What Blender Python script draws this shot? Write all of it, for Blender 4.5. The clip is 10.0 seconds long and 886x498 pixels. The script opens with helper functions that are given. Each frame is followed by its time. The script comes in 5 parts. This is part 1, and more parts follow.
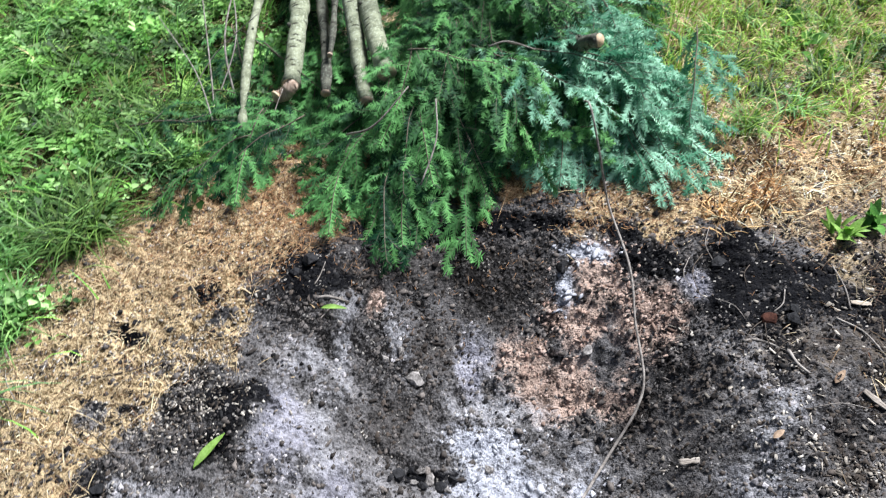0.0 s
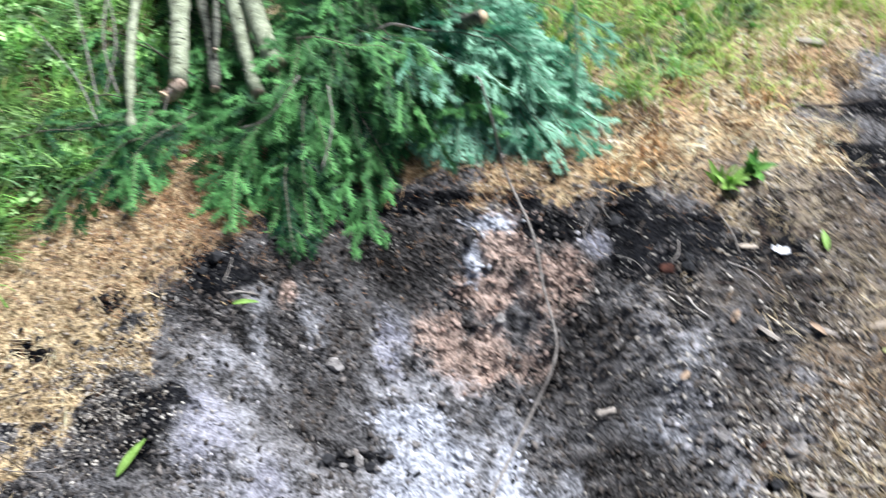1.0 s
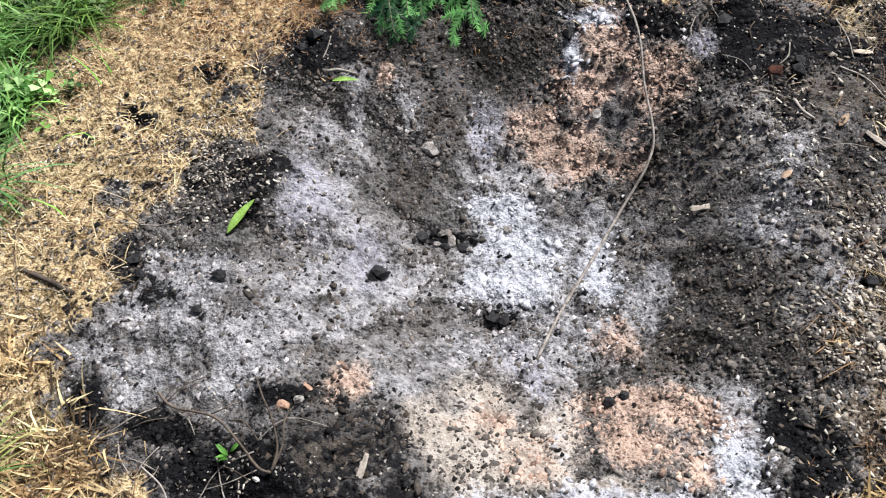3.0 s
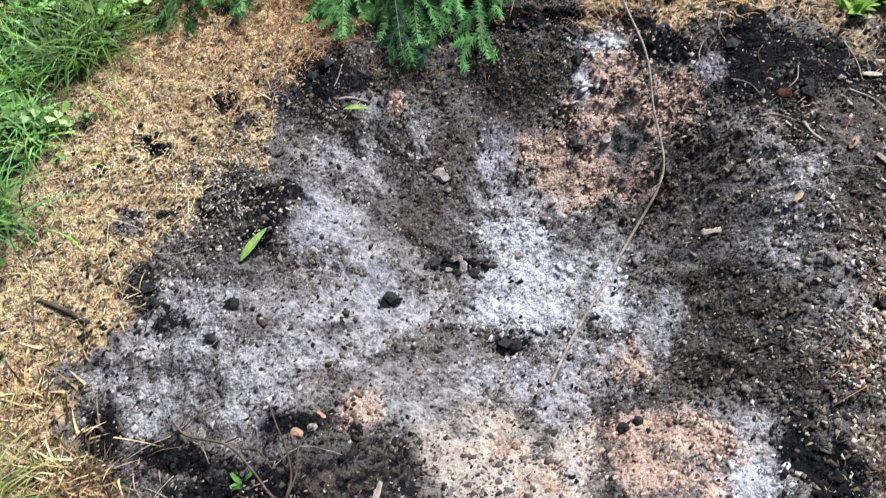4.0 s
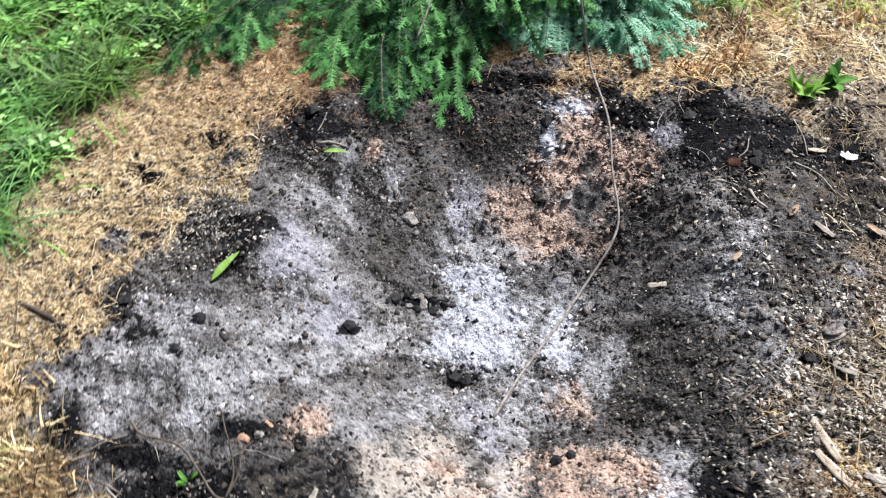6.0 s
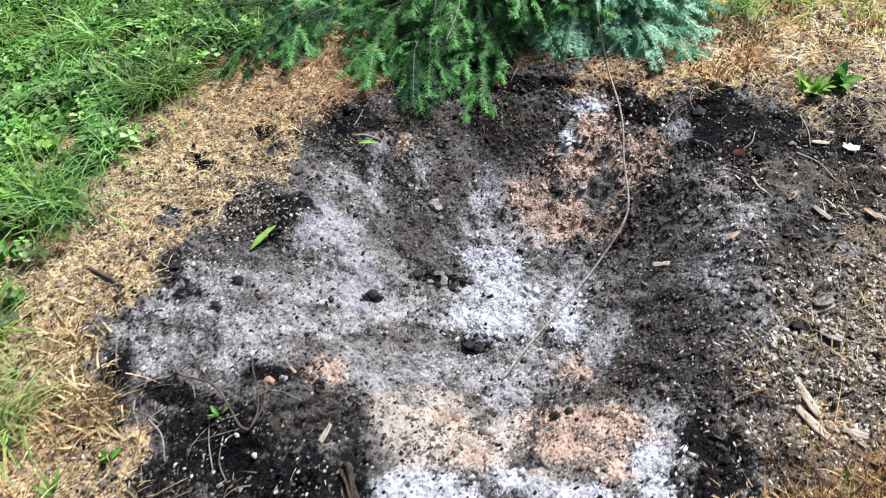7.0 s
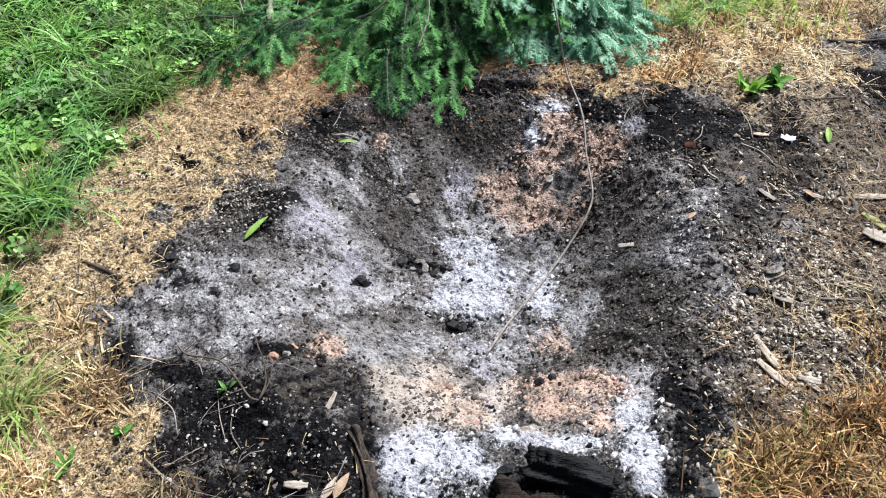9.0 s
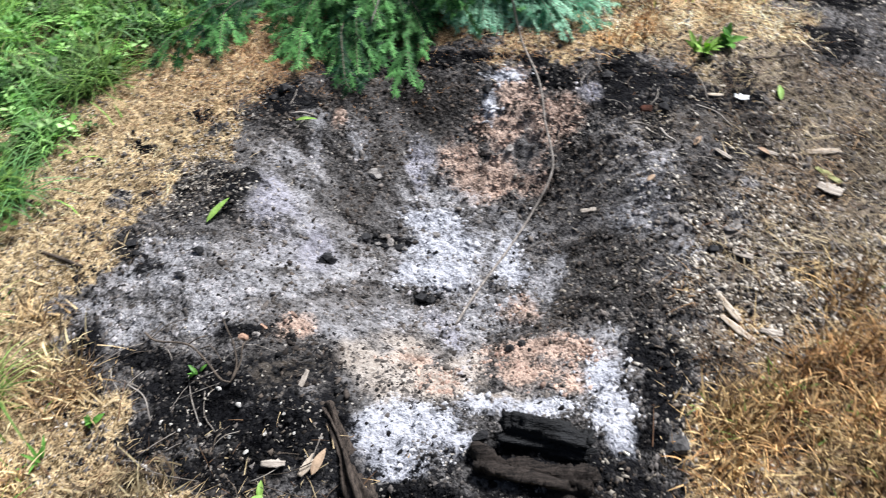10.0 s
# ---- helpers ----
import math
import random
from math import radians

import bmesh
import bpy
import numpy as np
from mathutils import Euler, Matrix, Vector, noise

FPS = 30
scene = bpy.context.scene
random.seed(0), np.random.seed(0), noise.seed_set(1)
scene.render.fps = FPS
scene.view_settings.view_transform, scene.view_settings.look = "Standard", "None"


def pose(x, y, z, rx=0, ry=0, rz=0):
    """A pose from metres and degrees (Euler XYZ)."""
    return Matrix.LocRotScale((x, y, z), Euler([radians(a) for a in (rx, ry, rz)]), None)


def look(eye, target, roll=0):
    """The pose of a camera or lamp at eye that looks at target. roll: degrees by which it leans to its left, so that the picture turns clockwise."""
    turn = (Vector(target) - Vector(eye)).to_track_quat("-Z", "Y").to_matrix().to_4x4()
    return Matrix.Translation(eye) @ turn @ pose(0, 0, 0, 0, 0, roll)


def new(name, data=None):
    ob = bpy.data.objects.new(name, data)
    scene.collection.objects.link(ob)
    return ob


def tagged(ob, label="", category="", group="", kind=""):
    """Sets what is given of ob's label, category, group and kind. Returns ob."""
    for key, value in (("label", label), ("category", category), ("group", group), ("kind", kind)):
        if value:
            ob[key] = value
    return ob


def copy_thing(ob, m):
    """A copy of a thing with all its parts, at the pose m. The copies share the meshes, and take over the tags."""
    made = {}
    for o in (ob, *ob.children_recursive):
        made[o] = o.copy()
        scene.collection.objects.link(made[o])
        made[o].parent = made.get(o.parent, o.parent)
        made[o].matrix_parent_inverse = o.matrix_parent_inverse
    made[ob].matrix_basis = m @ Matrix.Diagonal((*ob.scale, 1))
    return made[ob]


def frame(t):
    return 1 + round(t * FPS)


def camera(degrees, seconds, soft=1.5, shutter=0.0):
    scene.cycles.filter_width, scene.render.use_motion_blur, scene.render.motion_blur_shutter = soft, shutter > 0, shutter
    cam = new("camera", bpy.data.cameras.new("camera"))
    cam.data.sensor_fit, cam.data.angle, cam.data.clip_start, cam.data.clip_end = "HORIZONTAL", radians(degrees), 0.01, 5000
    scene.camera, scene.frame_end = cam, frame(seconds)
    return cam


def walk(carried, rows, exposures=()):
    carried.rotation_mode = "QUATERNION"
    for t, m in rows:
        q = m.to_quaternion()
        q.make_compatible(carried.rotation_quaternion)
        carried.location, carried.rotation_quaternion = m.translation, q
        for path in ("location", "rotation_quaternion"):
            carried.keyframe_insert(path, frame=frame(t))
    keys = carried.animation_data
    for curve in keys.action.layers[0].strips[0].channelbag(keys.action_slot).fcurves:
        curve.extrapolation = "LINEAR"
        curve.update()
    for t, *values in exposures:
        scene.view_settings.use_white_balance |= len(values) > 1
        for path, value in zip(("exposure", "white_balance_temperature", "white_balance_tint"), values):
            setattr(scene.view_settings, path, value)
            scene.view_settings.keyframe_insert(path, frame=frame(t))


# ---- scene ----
cam = camera(56.2, 10.0, soft=1.1, shutter=0.5)
PATH = [
    (0, (0.0000, 0.0000, 1.5500), (-0.0425, 1.2113, 0.2193), -2.72),
    (0.5, (-0.0201, -0.0062, 1.5748), (0.0074, 1.2258, 0.2628), -2.64),
    (1, (-0.0036, -0.0421, 1.5470), (0.1534, 1.1442, 0.2024), -1.17),
    (1.5, (0.0380, -0.0961, 1.5055), (0.3236, 0.9646, 0.0795), -0.89),
    (2, (0.0077, -0.1402, 1.4887), (0.2457, 0.8469, 0.0024), -0.57),
    (2.5, (-0.0732, -0.1517, 1.4696), (0.0078, 0.7910, -0.0617), -1.70),
    (2.7, (-0.1172, -0.1438, 1.4695), (-0.0719, 0.7830, -0.0729), -1.47),
    (3.8, (-0.1659, -0.1557, 1.4726), (-0.1363, 0.8094, -0.0465), -2.88),
    (4, (-0.1477, -0.1404, 1.4804), (-0.1302, 0.8333, -0.0334), -3.64),
    (4.5, (-0.1277, -0.1588, 1.4972), (-0.1012, 0.9053, 0.0457), -4.91),
    (5, (-0.1190, -0.1768, 1.4998), (-0.0369, 0.9073, 0.0652), -3.68),
    (5.2, (-0.1258, -0.1907, 1.4923), (-0.0212, 0.8962, 0.0613), -3.63),
    (6.3, (0.0747, -0.3696, 1.5384), (-0.0171, 0.7416, 0.1253), -2.05),
    (6.5, (0.1307, -0.4299, 1.5377), (-0.0288, 0.6836, 0.1324), -4.74),
    (7, (0.1209, -0.5393, 1.5536), (-0.0463, 0.6458, 0.2092), -5.99),
    (7.5, (-0.0012, -0.6842, 1.5594), (-0.1069, 0.5088, 0.2157), -3.04),
    (8, (-0.0255, -0.7570, 1.5692), (-0.0487, 0.4393, 0.2244), -2.22),
    (8.5, (-0.0079, -0.7740, 1.5730), (-0.0165, 0.4629, 0.2653), -1.87),
    (9, (-0.0105, -0.7360, 1.5831), (-0.0267, 0.5072, 0.2815), -2.06),
    (9.5, (-0.0333, -0.7356, 1.5767), (-0.0423, 0.4835, 0.2524), -1.43),
    (10, (-0.0174, -0.7452, 1.5811), (0.0445, 0.4557, 0.2417), -2.13),
]
EXPOSURES = [(0.0, 0.79, 6300, 10), (0.5, 0.93, 6250, 10), (1.0, 0.99, 6150, 9), (1.5, 1.03, 6300, 8), (2.0, 1.01, 8300, 8), (2.5, 0.77, 7000, 10), (4.5, 0.69, 6500, 10),
             (5.2, 0.77, 6500, 10), (6.5, 0.83, 6500, 10), (7.0, 0.79, 6500, 10), (10.0, 0.78, 6500, 10)]
walk(cam, [(t, look(eye, target, roll)) for t, eye, target, roll in PATH], EXPOSURES)

# ---- sky and sun: bright, thin overcast ----
world = bpy.data.worlds.new("sky")
scene.world = world
world.use_nodes = True
wn = world.node_tree
sky = wn.nodes.new("ShaderNodeTexSky")
sky.sky_type = "NISHITA"
sky.sun_disc = False
sky.sun_elevation = radians(51)
sky.sun_rotation = radians(44)
sky.dust_density = 4.0
sky.air_density = 1.0
wn.links.new(sky.outputs[0], wn.nodes["Background"].inputs[0])
wn.nodes["Background"].inputs[1].default_value = 0.038
sun_data = bpy.data.lights.new("sun", "SUN")
sun_data.energy = 4.6
sun_data.angle = radians(18)
sun_data.color = (0.985, 1.0, 1.06)
sun = new("sun", sun_data)
sun.matrix_world = look((2.4, 2.5, 4.3), (0, 0, 0))

# ---- small numeric helpers ----
TABLE = np.random.default_rng(7).random((256, 256))


def vnoise(x, y, scale, seed=0):
    """Smooth value noise, 0 to 1, with cells of the given size."""
    u, v = np.asarray(x, float) / scale + 17.3 * seed, np.asarray(y, float) / scale + 41.7 * seed
    iu, iv = np.floor(u).astype(int), np.floor(v).astype(int)
    fu, fv = u - iu, v - iv
    fu, fv = fu * fu * (3 - 2 * fu), fv * fv * (3 - 2 * fv)
    a, b = TABLE[iu & 255, iv & 255], TABLE[(iu + 1) & 255, iv & 255]
    c, d = TABLE[iu & 255, (iv + 1) & 255], TABLE[(iu + 1) & 255, (iv + 1) & 255]
    return (a * (1 - fu) + b * fu) * (1 - fv) + (c * (1 - fu) + d * fu) * fv


def fbm(x, y, scale, octaves=4, seed=0):
    total, weight = 0.0, 0.0
    for k in range(octaves):
        total = total + vnoise(x, y, scale / 2 ** k, seed + k) * 0.5 ** k
        weight += 0.5 ** k
    return total / weight


def smooth(v):
    v = np.clip(v, 0, 1)
    return v * v * (3 - 2 * v)


# ---- the lie of the land: a shallow burnt pit in a level yard ----
def pit(x, y):
    dx, dy = x - 0.146, y - 0.815
    u = np.hypot(dx / np.where(dx < 0, 0.62, 0.557), dy / np.where(dy < 0, 0.703, 0.757))
    lip = 0.03 * np.exp(-((u - 1.12) / 0.18) ** 2) * np.clip((0.35 - dx - dy) * 1.2, 0, 1)
    return -0.189 * smooth((1 - u) / 0.721) + lip


# where each kind of ground lies: x, y, two half-axes, turn in degrees
WHITE = [(0.048, 0.958, 0.104, 0.06, -11), (0.032, 0.747, 0.123, 0.05, 2), (0.246, 0.768, 0.105, 0.044, 74), (0.084, 0.859, 0.114, 0.062, -2), (0.314, 1.415, 0.067, 0.028, -12),
         (0.257, 1.341, 0.059, 0.029, 78), (-0.133, 0.148, 0.059, 0.05, -88), (-0.038, 0.15, 0.126, 0.066, 2), (0.044, 0.106, 0.059, 0.044, 3), (-0.085, 0.072, 0.058, 0.033, -2),
         (0.125, 0.216, 0.075, 0.036, 0), (0.232, 0.187, 0.102, 0.036, -5), (0.383, 0.251, 0.068, 0.048, 69), (0.384, 0.166, 0.068, 0.062, -83), (0.386, 0.087, 0.051, 0.034, 72)]
LILAC = [(-0.392, 0.901, 0.111, 0.057, 87), (0.564, 1.276, 0.061, 0.036, -55), (0.059, 0.494, 0.106, 0.037, -76), (0.078, 0.351, 0.096, 0.023, -85), (0.02, 1.155, 0.069, 0.035, 85),
         (-0.276, 0.801, 0.071, 0.043, 69), (0.568, 1.286, 0.056, 0.044, 80)]
GREY = [(-0.662, 0.653, 0.104, 0.071, -35), (-0.745, 0.56, 0.082, 0.053, 5), (-0.54, 0.54, 0.119, 0.064, -15), (-0.587, 0.474, 0.154, 0.025, -16), (-0.436, 0.581, 0.077, 0.052, 33),
        (-0.699, 0.768, 0.075, 0.036, -28), (-0.55, 0.708, 0.09, 0.043, -8), (-0.408, 0.692, 0.075, 0.056, 45), (-0.276, 0.801, 0.12, 0.079, 71), (-0.199, 0.734, 0.103, 0.05, 38),
        (-0.313, 0.626, 0.076, 0.042, 37), (-0.092, 0.557, 0.159, 0.06, 11), (-0.187, 0.478, 0.092, 0.048, -13), (-0.345, 0.975, 0.145, 0.054, 90), (-0.167, 1.188, 0.086, 0.036, -79),
        (-0.281, 1.126, 0.111, 0.029, -90), (-0.268, 1.255, 0.039, 0.028, 32), (-0.754, 0.472, 0.056, 0.034, -11)]
PALE = [(0.632, 0.858, 0.112, 0.046, 73), (0.701, 0.94, 0.069, 0.046, -41), (0.593, 0.76, 0.074, 0.046, -45), (0.689, 0.607, 0.067, 0.04, -32), (0.432, 0.391, 0.056, 0.042, -87),
        (0.32, 0.665, 0.075, 0.038, 86), (0.371, 0.715, 0.065, 0.029, 86), (0.06, 1.054, 0.103, 0.042, 4), (0.165, 0.639, 0.076, 0.043, -1), (0.114, 0.804, 0.179, 0.154, 2), (0.084, 0.557, 0.12, 0.078, 6), (1.601, 1.877, 0.094, 0.067, 17)]
CLAY = [(0.211, 0.345, 0.12, 0.08, -11), (0.304, 0.385, 0.1, 0.05, -23), (0.181, 0.423, 0.055, 0.043, -8), (-0.049, 0.4, 0.06, 0.041, -1), (0.03, 0.317, 0.062, 0.046, -55),
        (0.316, 0.252, 0.043, 0.039, -13)]
CRUST = [(0.319, 1.355, 0.08, 0.051, -20), (0.462, 1.252, 0.085, 0.037, -25), (0.446, 1.178, 0.074, 0.046, -39), (0.16, 1.162, 0.1, 0.052, 87), (0.25, 1.095, 0.12, 0.061, -13),
         (0.252, 1.255, 0.071, 0.05, -19), (-0.21, 1.261, 0.041, 0.022, 84), (0.245, 0.603, 0.048, 0.044, -85), (-0.305, 0.466, 0.041, 0.031, 36), (0.469, 1.229, 0.085, 0.06, -38), (0.347, 1.399, 0.075, 0.042, -13)]
DUST = [(-0.108, 0.36, 0.097, 0.08, -88), (-0.049, 0.457, 0.082, 0.058, -13), (0.01, 0.308, 0.081, 0.063, -34), (-0.168, 0.392, 0.069, 0.05, 74), (0.078, 0.351, 0.104, 0.079, 74), (0.14, 0.236, 0.075, 0.029, -1)]
DAMP = [(0.434, 0.978, 0.126, 0.083, -60), (0.449, 0.668, 0.157, 0.097, -77), (0.378, 0.579, 0.105, 0.071, -55), (0.517, 1.047, 0.105, 0.064, -48), (-0.036, 1.387, 0.207, 0.077, 9),
        (0.087, 1.308, 0.107, 0.061, 5), (-0.092, 1.185, 0.092, 0.06, 29), (-0.238, 0.295, 0.098, 0.047, -87), (-0.349, 0.396, 0.077, 0.064, 11), (0.273, 0.533, 0.072, 0.047, -25),
        (0.776, 0.837, 0.125, 0.044, 74), (0.332, 1.294, 0.042, 0.021, -20), (0.459, 1.147, 0.034, 0.017, -33), (-0.19, 0.97, 0.088, 0.056, 66), (0.562, 0.465, 0.111, 0.057, -20), (-0.279, 1.322, 0.104, 0.074, 15), (0.889, 1.197, 0.125, 0.093, 10), (0.476, 0.633, 0.156, 0.104, 83)]
SCORCH = [(-0.772, 0.753, 0.06, 0.04, -49), (-0.689, 0.677, 0.04, 0.026, -25), (-0.454, 0.096, 0.182, 0.046, -3), (-0.237, 0.068, 0.084, 0.058, -11), (-0.613, 0.175, 0.081, 0.064, -35), (0.343, 0.003, 0.08, 0.044, 5), (-0.266, 0.327, 0.109, 0.075, -89), (-0.222, -0.002, 0.115, 0.041, -4), (-0.386, 0.018, 0.105, 0.036, -3), (0.104, -0.033, 0.189, 0.026, -1), (0.384, -0.029, 0.091, 0.022, 2), (-0.221, 0.229, 0.125, 0.051, -86), (-0.339, 0.303, 0.1, 0.074, -1), (-0.275, 0.119, 0.074, 0.058, -18), (-0.761, 0.767, 0.06, 0.035, -75)]
EARTH = [(0.848, 1.09, 0.125, 0.068, -2), (0.731, 1.062, 0.078, 0.045, -2), (0.076, 1.343, 0.14, 0.082, 1), (-0.098, 1.352, 0.131, 0.067, 8), (-0.323, 1.449, 0.089, 0.052, -10), (-0.398, 0.665, 0.075, 0.047, -6), (-0.408, 0.011, 0.14, 0.034, -2), (-0.323, 0.334, 0.083, 0.068, 5), (0.933, 1.029, 0.083, 0.055, 14)]
CHAR_A = [(-0.384, 1.341, 0.083, 0.062, -81), (-0.196, 1.467, 0.108, 0.05, 0), (0.039, 1.495, 0.127, 0.027, 2), (0.257, 1.495, 0.108, 0.02, -6), (0.483, 1.367, 0.072, 0.045, -12),
          (0.653, 1.341, 0.111, 0.068, 74), (0.649, 1.19, 0.087, 0.053, 3), (0.719, 1.091, 0.087, 0.035, 76), (0.938, 1.151, 0.085, 0.031, 0), (0.824, 1.222, 0.097, 0.039, -19), (1.366, 1.47, 0.103, 0.096, -83), (1.518, 1.667, 0.1, 0.051, -2), (0.743, 1.199, 0.073, 0.058, 49), (0.86, 1.3, 0.05, 0.035, 27), (0.218, 1.506, 0.16, 0.02, -9), (0.994, 1.251, 0.11, 0.06, 62), (0.74, 1.319, 0.071, 0.056, 8), (0.623, 1.207, 0.068, 0.049, 0), (0.416, 1.46, 0.052, 0.037, -9), (0.957, 1.209, 0.079, 0.041, 7)]
CHAR_LOW = [(-0.521, 0.304, 0.155, 0.058, -15), (-0.431, 0.21, 0.169, 0.055, -8), (-0.628, 0.388, 0.097, 0.03, -17), (-0.325, 0.148, 0.1, 0.047, -8), (-0.292, 0.198, 0.068, 0.055, -73),
            (-0.451, 0.435, 0.04, 0.022, -4), (-0.793, 0.461, 0.041, 0.035, -72), (0.487, 0.331, 0.083, 0.036, 84), (0.48, 0.183, 0.103, 0.03, 76), (0.454, 0.075, 0.047, 0.033, 17),
            (0.156, 0.054, 0.142, 0.054, -11), (-0.04, -0.014, 0.135, 0.029, -3), (0.301, 0.026, 0.05, 0.043, 51), (0.509, 0.182, 0.104, 0.031, 76), (0.54, 0.281, 0.057, 0.027, 83)]
CHAR_B = [(-0.652, 0.944, 0.09, 0.031, -18), (-0.524, 0.954, 0.062, 0.045, -4), (-0.572, 0.856, 0.066, 0.034, -16),
          (-0.64, 1.282, 0.043, 0.033, -40), (-0.791, 1.162, 0.045, 0.028, -18), (-0.899, 1.103, 0.025, 0.019, -28), (-0.002, 0.672, 0.04, 0.014, -4), (-0.094, 0.875, 0.078, 0.017, 9),
          (-0.251, 0.749, 0.018, 0.009, 40), (0.74, 0.615, 0.035, 0.019, 70), (-0.419, 0.442, 0.039, 0.018, 5), (-0.296, 1.307, 0.052, 0.02, 10)]
# the burn's edge: distance from (0.05, 0.8) every 12 degrees from +x
EDGE = [0.82, 0.92, 1.06, 0.99, 0.87, 0.8, 0.76, 0.74, 0.74, 0.76, 0.77, 0.67, 0.66, 0.66, 0.81, 0.87, 0.91, 0.94, 0.89, 0.98,
        0.93, 0.95, 0.99, 1.0, 0.98, 0.92, 0.72, 0.68, 0.69, 0.74, 0.82]


def blobs(x, y, spots, wobble):
    best = np.zeros(np.shape(x))
    for cx, cy, a, b, turn in spots:
        c, s = math.cos(radians(turn)), math.sin(radians(turn))
        dx, dy = x - cx, y - cy
        d = np.hypot((dx * c + dy * s) / a, (dy * c - dx * s) / b)
        best = np.maximum(best, np.clip(1.5 - d + wobble, 0, 1))
    return best


def zones(x, y):
    x, y = np.asarray(x, float), np.asarray(y, float)
    w1, w2 = fbm(x, y, 0.11, 4, 1) - 0.5, fbm(x, y, 0.06, 3, 9) - 0.5
    ang, rad = np.arctan2(y - 0.82, x - 0.146), np.hypot(x - 0.146, y - 0.82)
    streak = fbm(0.5 * np.cos(ang) + 0.12 * rad + 3, 0.5 * np.sin(ang) - 0.2 * rad + 3, 0.05, 3, 15) - 0.5
    streak = streak * smooth((rad - 0.12) / 0.2)
    wobble = w1 * 1.35 + w2 * 0.9 + streak * 0.9
    r, th = np.hypot(x - 0.05, y - 0.8), np.degrees(np.arctan2(y - 0.8, x - 0.05)) % 360
    edge = np.interp(th, np.arange(0, 361, 12), EDGE)
    burn = smooth((edge - r + w1 * 0.26 + w2 * 0.2) / 0.1 + 0.5)
    rim = np.exp(-((edge + 0.05 - r + w1 * 0.25) / 0.1) ** 2)
    far = np.hypot((x - 1.75) / 0.55, (y - 1.5) / 0.45)
    burn = np.maximum(burn, smooth((1.0 - far + w1 * 0.6) / 0.4))
    left = np.interp(y, [-0.5, 0.02, 0.15, 0.36, 0.56, 0.76, 0.87, 0.95, 1.07, 1.22, 1.36, 1.47, 1.62, 2.0, 2.6], [-1.05, -0.97, -1.03, -1.1, -1.16, -1.18, -1.14, -1.05, -1.1, -1.1, -1.05, -0.93, -0.78, -0.52, -0.4])
    green = smooth((left - x + w1 * 0.6 + w2 * 0.3) / 0.3 + 0.3) * (1 - 0.5 * smooth((0.88 - y) / 0.15) * smooth((x + 1.5) / 0.2))
    back = 1.76 + np.maximum(x - 0.75, 0) * 0.26
    green = np.maximum(green, smooth((y - back + w1 * 0.8) / 0.45 + 0.15) * smooth((x - 0.3) / 0.3))
    green = np.maximum(green, smooth((y - 2.3) / 0.4) * (x < 0.6))
    soil = smooth((x - 0.72 + w1 * 0.4) / 0.25) * smooth((1.55 - y + w1 * 0.35) / 0.2) * smooth((y - 0.5 + w1 * 0.4) / 0.3)
    soil = np.maximum(soil, smooth((x - 1.25 + w1 * 0.6) / 0.3) * smooth((2.1 - y) / 0.3) * smooth((y - 0.4) / 0.3))
    soil = np.maximum(soil, smooth((x - 0.5) / 0.15) * smooth((y - 0.1 - 0.5 * (x - 0.5) + w1 * 0.9 + w2 * 0.3) / 0.26) * smooth((1.0 - y) / 0.4))
    away = smooth((np.hypot(x - 0.1, y - 0.9) - 2.1 + w1 * 0.8) / 0.5)
    green, soil = np.maximum(green, away), soil * (1 - away)
    turf = smooth((np.hypot((x + 0.0) / 1.25, y - 1.3) - 1.75 + w1 * 0.8) / 0.7)
    straw = (1 - burn) * (1 - green) * (1 - 0.95 * soil)
    grey = blobs(x, y, GREY, wobble) * burn * (0.35 + 0.65 * smooth((fbm(x, y, 0.075, 3, 33) - 0.3) * 4))
    lilac = blobs(x, y, LILAC, wobble)
    grey = np.maximum(np.maximum(grey, blobs(x, y, PALE, wobble)), lilac)
    white = blobs(x, y, WHITE, wobble * 0.8) * np.maximum(burn, 0.9)
    clay = np.maximum(blobs(x, y, CLAY, wobble), 0.92 * blobs(x, y, CRUST, wobble))
    char = np.maximum(np.maximum(blobs(x, y, CHAR_A, wobble), blobs(x, y, CHAR_LOW, wobble)), blobs(x, y, CHAR_B, wobble * 1.9 - 0.05))
    scorch = blobs(x, y, SCORCH, wobble * 0.9)
    char = np.maximum(char, 0.72 * scorch)
    damp = np.maximum(blobs(x, y, DAMP, wobble * 0.8), scorch)
    earth = blobs(x, y, EARTH, wobble)
    damp, burn = np.maximum(damp, earth), burn * (1 - 0.6 * earth * ((x > 0.5) | (y < 0.35)))
    char = char * (1 - 0.4 * earth)
    dust = blobs(x, y, DUST, wobble)
    # pale litter lies thick beside the burn
    chips = 0.9 * np.exp(-((x - 0.87) / 0.21) ** 2 - ((y - 0.48) / 0.25) ** 2) + np.exp(-((x - 1.02) / 0.28) ** 2 - ((y - 0.56) / 0.2) ** 2) + 0.3 * np.exp(-((x - 0.62) / 0.14) ** 2 - ((y - 0.8) / 0.3) ** 2) + np.exp(-((x + 0.68) / 0.2) ** 2 - ((y - 1.03) / 0.16) ** 2) + 0.22 * straw + 0.1 * soil + 0.08 * damp * (x > 0.25) + 0.14 * np.exp(-((x + 0.45) / 0.22) ** 2 - ((y - 0.18) / 0.16) ** 2)
    return dict(burn=burn, green=green, soil=soil, straw=straw, grey=grey, white=white, clay=clay, char=char, damp=damp, dust=dust, turf=turf, rim=rim, lilac=lilac, streak=np.clip(streak + 0.5, 0, 1), chips=np.clip(chips, 0, 1))


